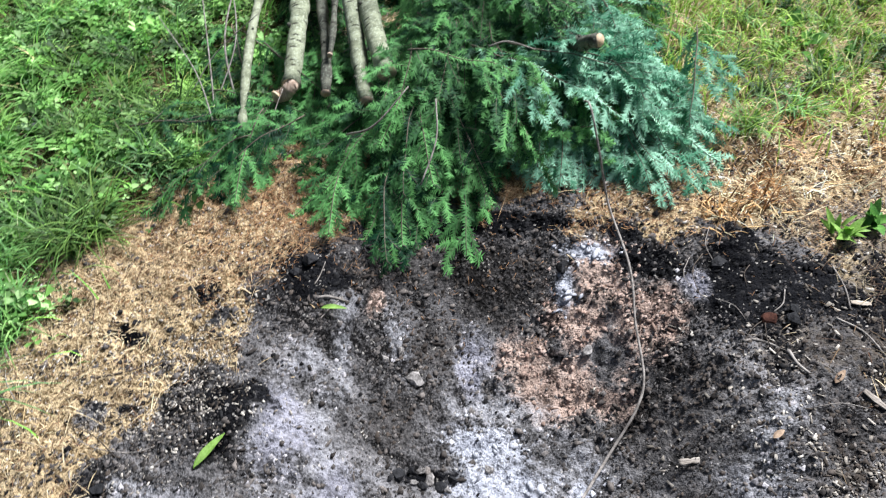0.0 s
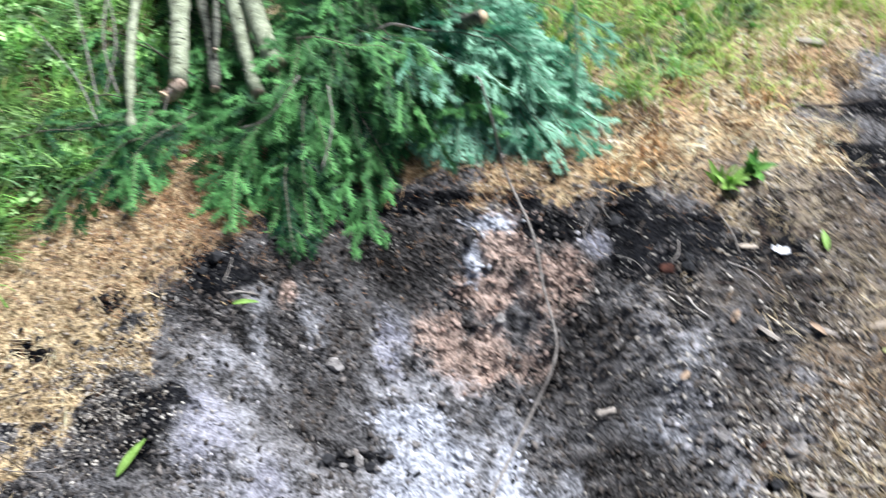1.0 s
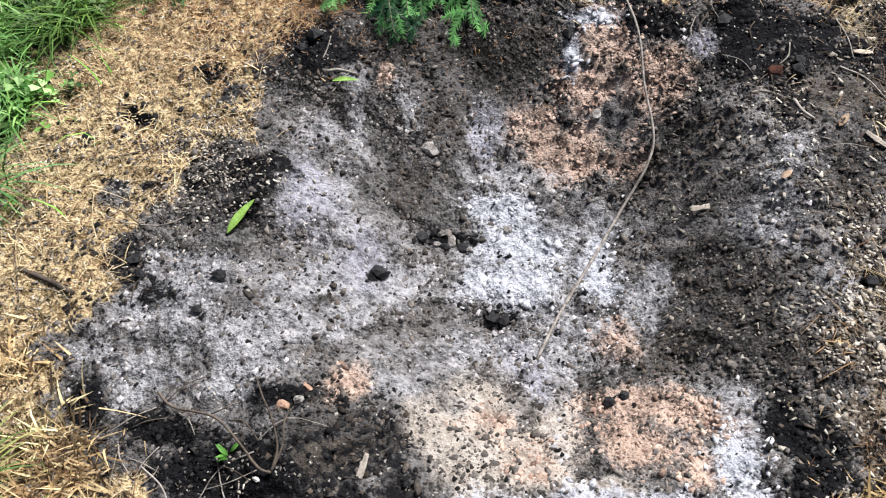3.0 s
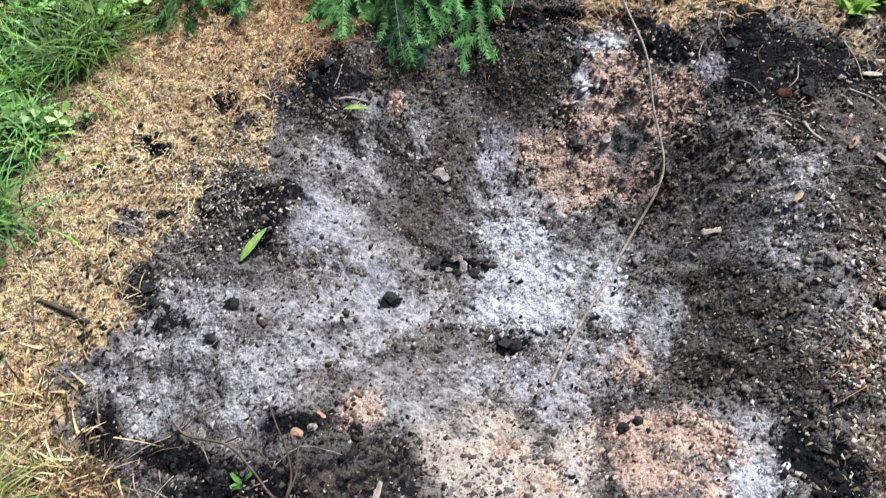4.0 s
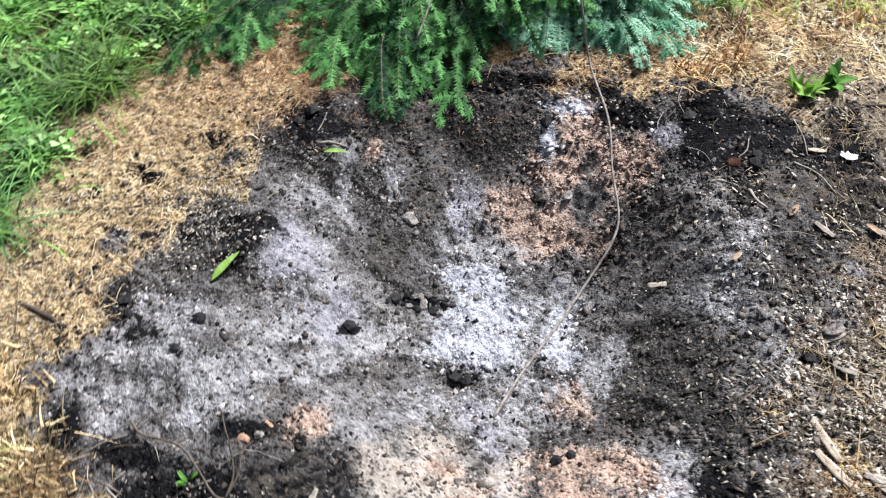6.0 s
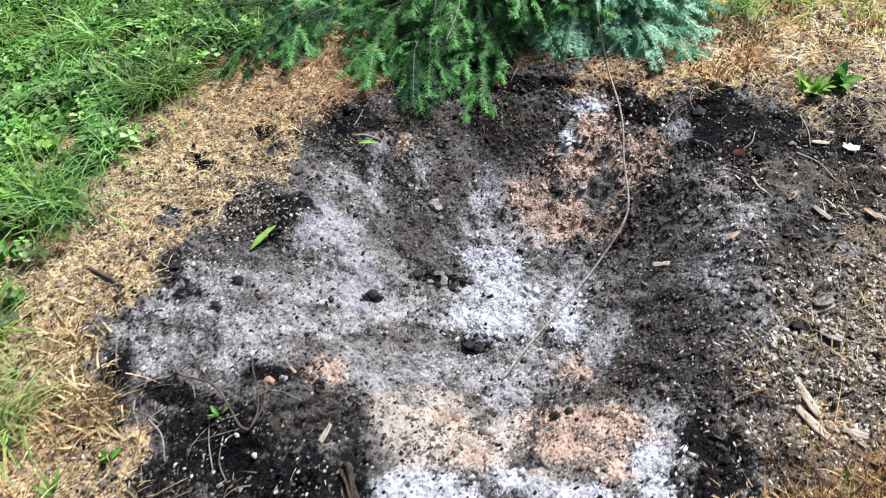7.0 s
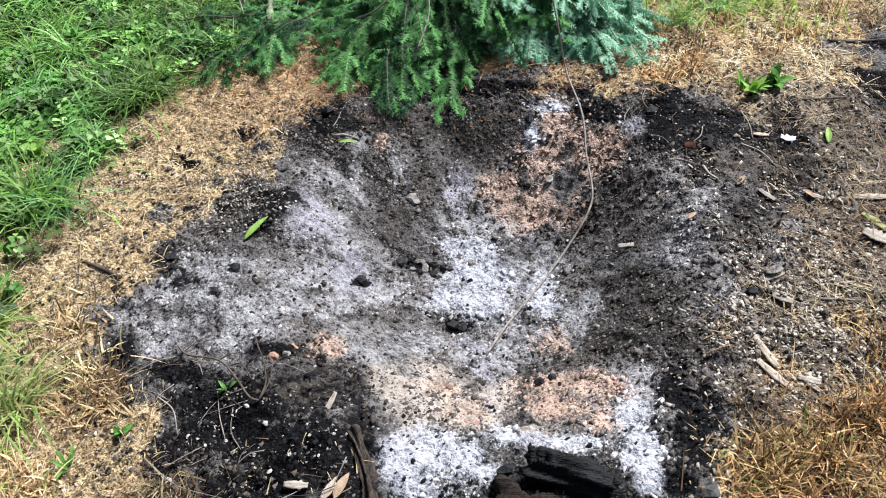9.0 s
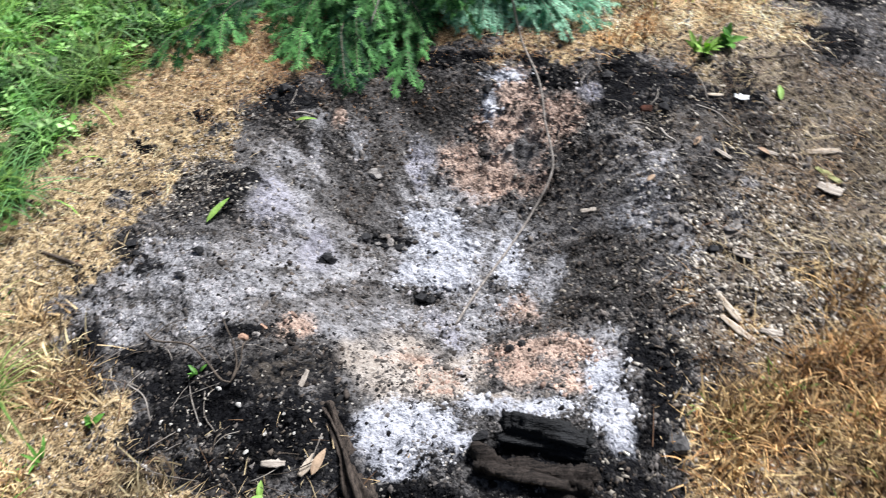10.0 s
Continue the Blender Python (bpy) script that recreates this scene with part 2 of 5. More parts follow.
def calm(x, y):
    """Slopes where fine dust has slid down and hardly a lump shows."""
    a = np.exp(-((x + 0.21) / 0.17) ** 2 - ((y - 1.0) / 0.2) ** 2)
    b = np.exp(-((x + 0.02) / 0.32) ** 2 - ((y - 1.35) / 0.12) ** 2)
    c = 0.75 * np.exp(-((x - 0.45) / 0.14) ** 2 - ((y - 0.7) / 0.3) ** 2)
    return np.maximum(np.maximum(a, b), c)


def height(x, y):
    """The ground's height, with clods in the burn and low swells outside."""
    x, y = np.asarray(x, float), np.asarray(y, float)
    near = np.exp(-(np.maximum(np.hypot(x, y - 1) - 2.5, 0) / 1.5) ** 2)
    z = pit(x, y) + (fbm(x, y, 0.3, 3, 3) - 0.5) * 0.022
    inner = smooth((0.95 - np.hypot(x - 0.1, y - 0.8)) / 0.25)
    px = 0.8 * x - 0.6 * y + 0.05 * vnoise(x, y, 0.07, 2) + 0.02 * vnoise(x, y, 0.023, 4)
    py = 0.6 * x + 0.8 * y + 0.05 * vnoise(x, y, 0.08, 6) + 0.02 * vnoise(x, y, 0.027, 8)
    lumps = np.abs(fbm(px, py, 0.06, 4, 5) - 0.5) * 2
    rubble = inner * smooth((x + 0.14) / 0.24) * (1 - 0.8 * smooth((y - 1.22) / 0.12) * smooth((0.2 - x) / 0.1))
    quiet = 1 - 0.65 * calm(x, y)
    z = z + quiet * (0.75 + 0.25 * rubble) * ((lumps ** 0.8 - 0.3) * 0.02 + (fbm(x, y, 0.022, 2, 21) - 0.5) * 0.018)
    heap = np.abs(2 * fbm(0.53 * px - 0.85 * py, 0.85 * px + 0.53 * py, 0.07, 3, 13) - 1)
    z = z + quiet * (0.38 + 0.15 * rubble) * (heap ** 0.8 - 0.25) * 0.026
    z = z - 0.035 * np.exp(-((x + 0.008) / 0.034) ** 2 - ((y - 0.655) / 0.022) ** 2) + 0.012 * np.exp(-((x - 0.03) / 0.09) ** 2 - ((y - 0.74) / 0.035) ** 2)
    return z * near


# ---- materials ----
def material(name):
    m = bpy.data.materials.new(name)
    m.use_nodes = True
    return m, m.node_tree, m.node_tree.nodes["Principled BSDF"]


def put(nt, kind, **values):
    n = nt.nodes.new(kind)
    for key, value in values.items():
        if key == "attribute_name":
            n.attribute_name = value
        else:
            n.inputs[key].default_value = value
    return n


def calc(nt, op, a, b=0.0, clamp=False):
    n = nt.nodes.new("ShaderNodeMath")
    n.operation, n.use_clamp = op, clamp
    for k, v in enumerate((a, b)):
        if isinstance(v, bpy.types.NodeSocket):
            nt.links.new(v, n.inputs[k])
        else:
            n.inputs[k].default_value = v
    return n.outputs[0]


def blend(nt, f, a, b, mode="MIX"):
    n = nt.nodes.new("ShaderNodeMix")
    n.data_type, n.blend_type = "RGBA", mode
    for k, v in ((0, f), (6, a), (7, b)):
        if isinstance(v, bpy.types.NodeSocket):
            nt.links.new(v, n.inputs[k])
        else:
            n.inputs[k].default_value = (*v, 1.0) if k and len(v) == 3 else v
    return n.outputs[2]


def step(nt, value, low, high, interp="SMOOTHSTEP"):
    n = nt.nodes.new("ShaderNodeMapRange")
    n.interpolation_type = interp
    nt.links.new(value, n.inputs[0])
    n.inputs[1].default_value, n.inputs[2].default_value = low, high
    return n.outputs[0]


def noise_tex(nt, scale, detail=3.0, rough=0.55, where=None):
    n = put(nt, "ShaderNodeTexNoise", Scale=scale, Detail=detail, Roughness=rough)
    if where is None:
        where = put(nt, "ShaderNodeTexCoord").outputs["Object"]
    nt.links.new(where, n.inputs["Vector"])
    return n.outputs["Fac"]


def bump(nt, bsdf, value, strength=0.5, distance=0.003):
    b = put(nt, "ShaderNodeBump", Strength=strength, Distance=distance)
    nt.links.new(value, b.inputs["Height"])
    nt.links.new(b.outputs[0], bsdf.inputs["Normal"])


def calc_vector(nt, where, shift):
    """Coordinates pushed about by a noise, so that cells lose their straight sides."""
    n = nt.nodes.new("ShaderNodeVectorMath")
    n.operation = "MULTIPLY_ADD"
    nt.links.new(shift, n.inputs[0])
    n.inputs[1].default_value = (0.03, 0.03, 0.03)
    nt.links.new(where, n.inputs[2])
    return n.outputs[0]


def ground_material():
    m, nt, bsdf = material("burnt_yard_ground")
    za = put(nt, "ShaderNodeAttribute", attribute_name="zone_a")
    zb = put(nt, "ShaderNodeAttribute", attribute_name="zone_b")
    sa, sb = put(nt, "ShaderNodeSeparateColor"), put(nt, "ShaderNodeSeparateColor")
    nt.links.new(za.outputs["Color"], sa.inputs[0])
    nt.links.new(zb.outputs["Color"], sb.inputs[0])
    burn, grey, white, clay = *sa.outputs[:3], za.outputs["Alpha"]
    char, straw, green, damp = *sb.outputs[:3], zb.outputs["Alpha"]
    zc, sc = put(nt, "ShaderNodeAttribute", attribute_name="zone_c"), put(nt, "ShaderNodeSeparateColor")
    nt.links.new(zc.outputs["Color"], sc.inputs[0])
    dust, streak, lilac, turf = *sc.outputs[:3], zc.outputs["Alpha"]
    where = put(nt, "ShaderNodeTexCoord").outputs["Object"]
    n1 = noise_tex(nt, 16, 5, 0.6, where)
    n2 = noise_tex(nt, 75, 4, 0.65, where)
    n3 = noise_tex(nt, 175, 3, 0.5, where)
    clod = put(nt, "ShaderNodeTexVoronoi", Scale=62.0)
    nt.links.new(calc_vector(nt, where, n2), clod.inputs["Vector"])
    clodc = put(nt, "ShaderNodeSeparateColor")
    nt.links.new(clod.outputs["Color"], clodc.inputs[0])
    mixed = calc(nt, "ADD", calc(nt, "MULTIPLY", calc(nt, "SUBTRACT", n2, 0.5), 1.9), calc(nt, "MULTIPLY", calc(nt, "SUBTRACT", n3, 0.5), 0.7))
    mixed = calc(nt, "ADD", mixed, calc(nt, "MULTIPLY", calc(nt, "SUBTRACT", clodc.outputs[0], 0.5), 0.4))
    cells = put(nt, "ShaderNodeTexVoronoi", Scale=130.0)
    nt.links.new(where, cells.inputs["Vector"])
    cell = put(nt, "ShaderNodeSeparateColor")
    nt.links.new(cells.outputs["Color"], cell.inputs[0])
    grit = put(nt, "ShaderNodeTexVoronoi", Scale=210.0)
    nt.links.new(where, grit.inputs["Vector"])
    gritc = put(nt, "ShaderNodeSeparateColor")
    nt.links.new(grit.outputs["Color"], gritc.inputs[0])

    def mask(w, amp=1.0, low=0.38, high=0.62):
        return step(nt, calc(nt, "ADD", w, calc(nt, "MULTIPLY", mixed, amp)), low, high)

    lumpy = noise_tex(nt, 34, 3, 0.55, where)

    def tones(parts, low, high):
        total = None
        for value, weight in parts:
            term = calc(nt, "MULTIPLY", value, weight)
            total = term if total is None else calc(nt, "ADD", total, term)
        return step(nt, total, low, high)

    t23 = tones(((n1, 0.13), (lumpy, 0.08), (n2, 0.28), (n3, 0.26), (streak, 0.25)), 0.4, 0.6)
    litter = tones(((n2, 0.4), (n3, 0.45), (clodc.outputs[1], 0.15)), 0.38, 0.62)
    soft = tones(((n1, 0.18), (lumpy, 0.22), (n2, 0.4), (n3, 0.12), (streak, 0.08)), 0.39, 0.61)
    col = blend(nt, t23, (0.028, 0.022, 0.016), (0.29, 0.238, 0.18))
    col = blend(nt, mask(straw), col, blend(nt, litter, (0.12, 0.08, 0.038), (0.68, 0.52, 0.30)))
    col = blend(nt, mask(green), col, blend(nt, turf, blend(nt, litter, (0.03, 0.032, 0.012), (0.12, 0.13, 0.045)), blend(nt, litter, (0.035, 0.075, 0.016), (0.12, 0.22, 0.045))))
    col = blend(nt, mask(burn, 0.8), col, blend(nt, t23, (0.008, 0.0075, 0.0072), (0.205, 0.196, 0.191)))
    veil = tones(((n1, 0.45), (streak, 0.4), (n2, 0.15)), 0.48, 0.7)
    col = blend(nt, calc(nt, "MULTIPLY", calc(nt, "MULTIPLY", veil, burn), 0.4), col, (0.36, 0.345, 0.345))
    col = blend(nt, calc(nt, "MULTIPLY", mask(damp, 0.9, 0.25, 0.9), 0.8), col, blend(nt, t23, (0.009, 0.0082, 0.0074), (0.092, 0.085, 0.079)))
    col = blend(nt, calc(nt, "MULTIPLY", mask(clay, 0.6, 0.12, 0.75), 0.95), col, blend(nt, t23, (0.12, 0.086, 0.068), (0.62, 0.455, 0.36)))
    col = blend(nt, calc(nt, "MULTIPLY", mask(grey, 0.65, 0.1, 1.2), 0.96), col, blend(nt, lilac, blend(nt, soft, (0.085, 0.084, 0.087), (0.46, 0.456, 0.468)), blend(nt, soft, (0.12, 0.117, 0.132), (0.45, 0.442, 0.495))))
    col = blend(nt, calc(nt, "MULTIPLY", mask(dust, 0.5, 0.1, 0.9), 0.85), col, blend(nt, soft, (0.28, 0.235, 0.195), (0.57, 0.51, 0.445)))
    col = blend(nt, mask(white, 0.75, 0.2, 0.95), col, blend(nt, tones(((n1, 0.2), (lumpy, 0.2), (n2, 0.4), (n3, 0.2)), 0.36, 0.6), (0.16, 0.166, 0.188), (0.58, 0.592, 0.64)))
    col = blend(nt, mask(char, 1.05, 0.24, 0.72), col, blend(nt, t23, (0.0012, 0.0013, 0.0018), (0.014, 0.0142, 0.0158)))
    # dark grains and pale grains of charcoal, grit and bone-white ash
    core = step(nt, cells.outputs["Distance"], 0.55, 0.35)
    dark = calc(nt, "MULTIPLY", calc(nt, "MULTIPLY", step(nt, cell.outputs[0], 0.93, 0.95), core), calc(nt, "MULTIPLY", calc(nt, "SUBTRACT", burn, calc(nt, "MULTIPLY", calc(nt, "MAXIMUM", white, calc(nt, "MULTIPLY", grey, 0.6)), 0.35), True), 0.85))
    col = blend(nt, dark, col, (0.018, 0.017, 0.017))
    pale = calc(nt, "MULTIPLY", step(nt, gritc.outputs[1], 0.955, 0.975), calc(nt, "MULTIPLY", step(nt, n1, 0.42, 0.6), 0.7))
    col = blend(nt, pale, col, (0.55, 0.51, 0.45))
    jitter = calc(nt, "ADD", calc(nt, "MULTIPLY", gritc.outputs[0], 0.1), 0.95)
    tint = put(nt, "ShaderNodeCombineColor")
    for k in range(3):
        nt.links.new(jitter, tint.inputs[k])
    col = blend(nt, 1.0, col, tint.outputs[0], "MULTIPLY")
    nt.links.new(col, bsdf.inputs["Base Color"])
    bsdf.inputs["Roughness"].default_value = 1.0
    bsdf.inputs["Specular IOR Level"].default_value = 0.03
    relief = calc(nt, "ADD", calc(nt, "MULTIPLY", n2, 1.3), calc(nt, "SUBTRACT", calc(nt, "MULTIPLY", n3, 0.34), calc(nt, "MULTIPLY", grit.outputs["Distance"], 0.06)))
    bump(nt, bsdf, calc(nt, "ADD", relief, calc(nt, "MULTIPLY", lumpy, 0.7)), 1.0, 0.011)
    return m


def tinted(name, rough=0.7, spec=0.3, through_light=0.0, grain=120.0, vary=0.5):
    """A material whose colour is each piece's own, with grain over it."""
    m, nt, bsdf = material(name)
    at = put(nt, "ShaderNodeAttribute", attribute_name="tint")
    n = noise_tex(nt, grain, 3)
    col = blend(nt, 1.0, at.outputs["Color"], blend(nt, step(nt, n, 0.3, 0.7), (1 - vary,) * 3, (1 + vary * 0.3,) * 3), "MULTIPLY")
    nt.links.new(col, bsdf.inputs["Base Color"])
    bsdf.inputs["Roughness"].default_value = rough
    bsdf.inputs["Specular IOR Level"].default_value = spec
    if through_light:
        tr = put(nt, "ShaderNodeBsdfTranslucent")
        nt.links.new(col, tr.inputs[0])
        mx = put(nt, "ShaderNodeMixShader")
        mx.inputs[0].default_value = through_light
        nt.links.new(bsdf.outputs[0], mx.inputs[1])
        nt.links.new(tr.outputs[0], mx.inputs[2])
        nt.links.new(mx.outputs[0], nt.nodes["Material Output"].inputs[0])
    return m


def plain(name, dark, light, scale=60.0, rough=0.85, spec=0.25, relief=0.4, distance=0.002, stretch=None, random_tone=0.0, through_light=0.0):
    """Two tones mixed by noise at two scales, with fine relief."""
    m, nt, bsdf = material(name)
    where = put(nt, "ShaderNodeTexCoord").outputs["Object"]
    if stretch:
        mp = put(nt, "ShaderNodeMapping")
        mp.inputs["Scale"].default_value = stretch
        nt.links.new(where, mp.inputs[0])
        where = mp.outputs[0]
    a, b = noise_tex(nt, scale, 4, 0.6, where), noise_tex(nt, scale * 5, 3, 0.6, where)
    f = step(nt, calc(nt, "ADD", calc(nt, "MULTIPLY", a, 0.6), calc(nt, "MULTIPLY", b, 0.4)), 0.33, 0.67)
    if random_tone:
        rnd = put(nt, "ShaderNodeObjectInfo").outputs["Random"]
        f = calc(nt, "ADD", f, calc(nt, "MULTIPLY", calc(nt, "SUBTRACT", rnd, 0.5), random_tone), True)
    col = blend(nt, f, dark, light)
    nt.links.new(col, bsdf.inputs["Base Color"])
    bsdf.inputs["Roughness"].default_value = rough
    bsdf.inputs["Specular IOR Level"].default_value = spec
    bump(nt, bsdf, calc(nt, "ADD", a, calc(nt, "MULTIPLY", b, 0.5)), relief, distance)
    if through_light:
        tr = put(nt, "ShaderNodeBsdfTranslucent")
        nt.links.new(col, tr.inputs[0])
        mx = put(nt, "ShaderNodeMixShader")
        mx.inputs[0].default_value = through_light
        nt.links.new(bsdf.outputs[0], mx.inputs[1])
        nt.links.new(tr.outputs[0], mx.inputs[2])
        nt.links.new(mx.outputs[0], nt.nodes["Material Output"].inputs[0])
    return m


def bark_material(name, dark, light, lichen):
    """Grey-green bark with lichen patches and short dark cross scars; z runs along the log."""
    m, nt, bsdf = material(name)
    where = put(nt, "ShaderNodeTexCoord").outputs["Object"]
    a, b = noise_tex(nt, 22, 5, 0.65, where), noise_tex(nt, 140, 3, 0.6, where)
    mp = put(nt, "ShaderNodeMapping")
    mp.inputs["Scale"].default_value = (17, 17, 58)
    nt.links.new(where, mp.inputs[0])
    scars = put(nt, "ShaderNodeTexVoronoi", Scale=1.0)
    nt.links.new(mp.outputs[0], scars.inputs["Vector"])
    col = blend(nt, step(nt, a, 0.35, 0.65), dark, light)
    col = blend(nt, step(nt, b, 0.5, 0.72), col, lichen)
    col = blend(nt, calc(nt, "MULTIPLY", step(nt, scars.outputs["Distance"], 0.27, 0.15), 0.9), col, (0.022, 0.019, 0.014))
    nt.links.new(col, bsdf.inputs["Base Color"])
    bsdf.inputs["Roughness"].default_value = 0.9
    bsdf.inputs["Specular IOR Level"].default_value = 0.2
    bump(nt, bsdf, calc(nt, "ADD", b, calc(nt, "MULTIPLY", scars.outputs["Distance"], 0.7)), 0.6, 0.004)
    return m


def cut_wood_material(name, pale, ring):
    """A sawn end with growth rings round z."""
    m, nt, bsdf = material(name)
    where = put(nt, "ShaderNodeTexCoord").outputs["Object"]
    w = put(nt, "ShaderNodeTexWave", Scale=70.0, Distortion=2.0, Detail=2.0)
    w.wave_type, w.rings_direction = "RINGS", "Z"
    nt.links.new(where, w.inputs["Vector"])
    n = noise_tex(nt, 60, 4, 0.6, where)
    col = blend(nt, calc(nt, "MULTIPLY", w.outputs["Fac"], 0.5), pale, ring)
    col = blend(nt, step(nt, n, 0.45, 0.75), col, ring)
    nt.links.new(col, bsdf.inputs["Base Color"])
    bsdf.inputs["Roughness"].default_value = 0.85
    return m


def needle_material(name, dark, light):
    m, nt, bsdf = material(name)
    at = put(nt, "ShaderNodeAttribute", attribute_name="tint")
    tint = put(nt, "ShaderNodeSeparateColor")
    nt.links.new(at.outputs["Color"], tint.inputs[0])
    rnd = put(nt, "ShaderNodeObjectInfo").outputs["Random"]
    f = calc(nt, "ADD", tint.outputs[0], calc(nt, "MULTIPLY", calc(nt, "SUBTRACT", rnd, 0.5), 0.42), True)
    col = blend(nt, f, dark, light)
    nt.links.new(col, bsdf.inputs["Base Color"])
    bsdf.inputs["Roughness"].default_value = 0.6
    bsdf.inputs["Specular IOR Level"].default_value = 0.15
    tr = put(nt, "ShaderNodeBsdfTranslucent")
    nt.links.new(col, tr.inputs[0])
    mx = put(nt, "ShaderNodeMixShader")
    mx.inputs[0].default_value = 0.22
    nt.links.new(bsdf.outputs[0], mx.inputs[1])
    nt.links.new(tr.outputs[0], mx.inputs[2])
    nt.links.new(mx.outputs[0], nt.nodes["Material Output"].inputs[0])
    return m


GROUND = ground_material()
BLADE = tinted("living_grass", 0.55, 0.3, 0.3, 60, 0.25)
STRAW = tinted("dry_straw", 0.7, 0.25, 0.12, 90, 0.4)
CHIP = tinted("wood_chips", 0.8, 0.2, 0.0, 200, 0.45)
CRUMB = tinted("ash_and_soil_crumbs", 0.95, 0.15, 0.0, 260, 0.5)
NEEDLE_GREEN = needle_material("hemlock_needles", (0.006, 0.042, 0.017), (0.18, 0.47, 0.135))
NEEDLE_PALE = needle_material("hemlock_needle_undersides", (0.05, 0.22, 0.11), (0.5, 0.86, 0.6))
TWIG = plain("hemlock_twig_bark", (0.06, 0.05, 0.036), (0.2, 0.17, 0.125), 90)
BARK = bark_material("lichened_log_bark", (0.17, 0.185, 0.115), (0.36, 0.39, 0.26), (0.47, 0.51, 0.38))
BARK_DARK = bark_material("dark_branch_bark", (0.05, 0.05, 0.04), (0.16, 0.16, 0.12), (0.22, 0.25, 0.19))
CUT = cut_wood_material("fresh_cut_wood", (0.8, 0.62, 0.4), (0.52, 0.34, 0.2))
CUT_OLD = cut_wood_material("weathered_cut_wood", (0.56, 0.43, 0.32), (0.3, 0.2, 0.14))
CHARRED = plain("cracked_charred_wood", (0.002, 0.002, 0.0023), (0.016, 0.017, 0.018), 26, 0.75, 0.25, 1.0, 0.012, stretch=(0.5, 1.6, 1.6))
CHARCOAL = plain("charcoal", (0.003, 0.003, 0.0035), (0.022, 0.022, 0.024), 70, 0.7, 0.3, 0.8, 0.004, random_tone=0.3)
SOOT_STONE = plain("blackened_stone", (0.012, 0.012, 0.013), (0.13, 0.125, 0.12), 40, 0.9, 0.2, 0.6, 0.003)
STONE = plain("sooty_stone", (0.06, 0.055, 0.05), (0.42, 0.39, 0.36), 40, 0.9, 0.2, 0.5, 0.003, random_tone=0.4)
PEBBLE = plain("white_pebble", (0.30, 0.28, 0.25), (0.76, 0.74, 0.69), 90, 0.8, 0.3, 0.3, 0.001, random_tone=0.3)
CLAY_LUMP = plain("burnt_clay_lump", (0.2, 0.11, 0.075), (0.48, 0.32, 0.23), 70, 0.95, 0.1, 0.6, 0.003, random_tone=0.3)
BRICK = plain("rusty_brick", (0.02, 0.01, 0.008), (0.09, 0.038, 0.026), 80, 0.95, 0.1, 0.6, 0.003)
STICK = plain("dry_stick_bark", (0.13, 0.112, 0.095), (0.42, 0.38, 0.335), 50, 0.85, 0.2, 0.5, 0.002, random_tone=0.4)
CHAR_WOOD = plain("burnt_fibrous_wood", (0.002, 0.0018, 0.0016), (0.052, 0.041, 0.034), 22, 0.85, 0.2, 0.9, 0.006, stretch=(1, 8, 8))
ROOT = plain("scorched_root_bark", (0.005, 0.0045, 0.004), (0.105, 0.082, 0.066), 26, 0.9, 0.2, 0.9, 0.006, stretch=(6, 1.6, 6))
STICK_DARK = plain("scorched_stick_bark", (0.03, 0.025, 0.02), (0.14, 0.11, 0.085), 50, 0.85, 0.25, 0.5, 0.002, random_tone=0.4)
PALE_WOOD = plain("bare_pale_wood", (0.24, 0.19, 0.135), (0.56, 0.48, 0.385), 30, 0.8, 0.2, 0.5, 0.002, stretch=(1, 6, 6), random_tone=0.3)
BARK_STRIP = plain("peeled_bark", (0.16, 0.135, 0.11), (0.45, 0.4, 0.34), 30, 0.85, 0.2, 0.6, 0.003, stretch=(1, 5, 5), random_tone=0.3)
FRESH_LEAF = plain("fresh_green_leaf", (0.22, 0.42, 0.06), (0.46, 0.7, 0.19), 50, 0.55, 0.35, 0.3, 0.001, through_light=0.42, random_tone=0.2)
BROAD_LEAF = plain("broad_weed_leaf", (0.06, 0.22, 0.03), (0.19, 0.42, 0.08), 45, 0.45, 0.4, 0.4, 0.001, through_light=0.3, random_tone=0.5)
DRY_LEAF = plain("dead_leaf", (0.24, 0.155, 0.1), (0.52, 0.38, 0.26), 60, 0.8, 0.2, 0.4, 0.001, random_tone=0.4, through_light=0.1)
SCRAP = plain("white_scrap", (0.55, 0.55, 0.56), (0.86, 0.86, 0.86), 60, 0.6, 0.3, 0.4, 0.002)
MOSSY = plain("mossy_bark", (0.10, 0.13, 0.03), (0.42, 0.42, 0.2), 60, 0.9, 0.2, 0.6, 0.003)

# ---- mesh helpers ----
def raw_mesh(name, verts, tris, mat, tint=None, shade=False):
    """A mesh from arrays of vertices and triangles, with one colour a vertex where given."""
    verts, tris = np.asarray(verts, np.float32).reshape(-1, 3), np.asarray(tris, np.int32).reshape(-1, 3)
    me = bpy.data.meshes.new(name)
    me.vertices.add(len(verts))
    me.vertices.foreach_set("co", verts.ravel())
    me.loops.add(tris.size)
    me.loops.foreach_set("vertex_index", tris.ravel())
    me.polygons.add(len(tris))
    me.polygons.foreach_set("loop_start", np.arange(0, tris.size, 3, dtype=np.int32))
    me.update(calc_edges=True)
    if shade:
        me.polygons.foreach_set("use_smooth", np.ones(len(tris), bool))
    if tint is not None:
        at = me.attributes.new("tint", "FLOAT_COLOR", "POINT")
        at.data.foreach_set("color", np.c_[np.asarray(tint, np.float32), np.ones(len(verts), np.float32)].ravel())
    me.materials.append(mat)
    me.validate()
    return me


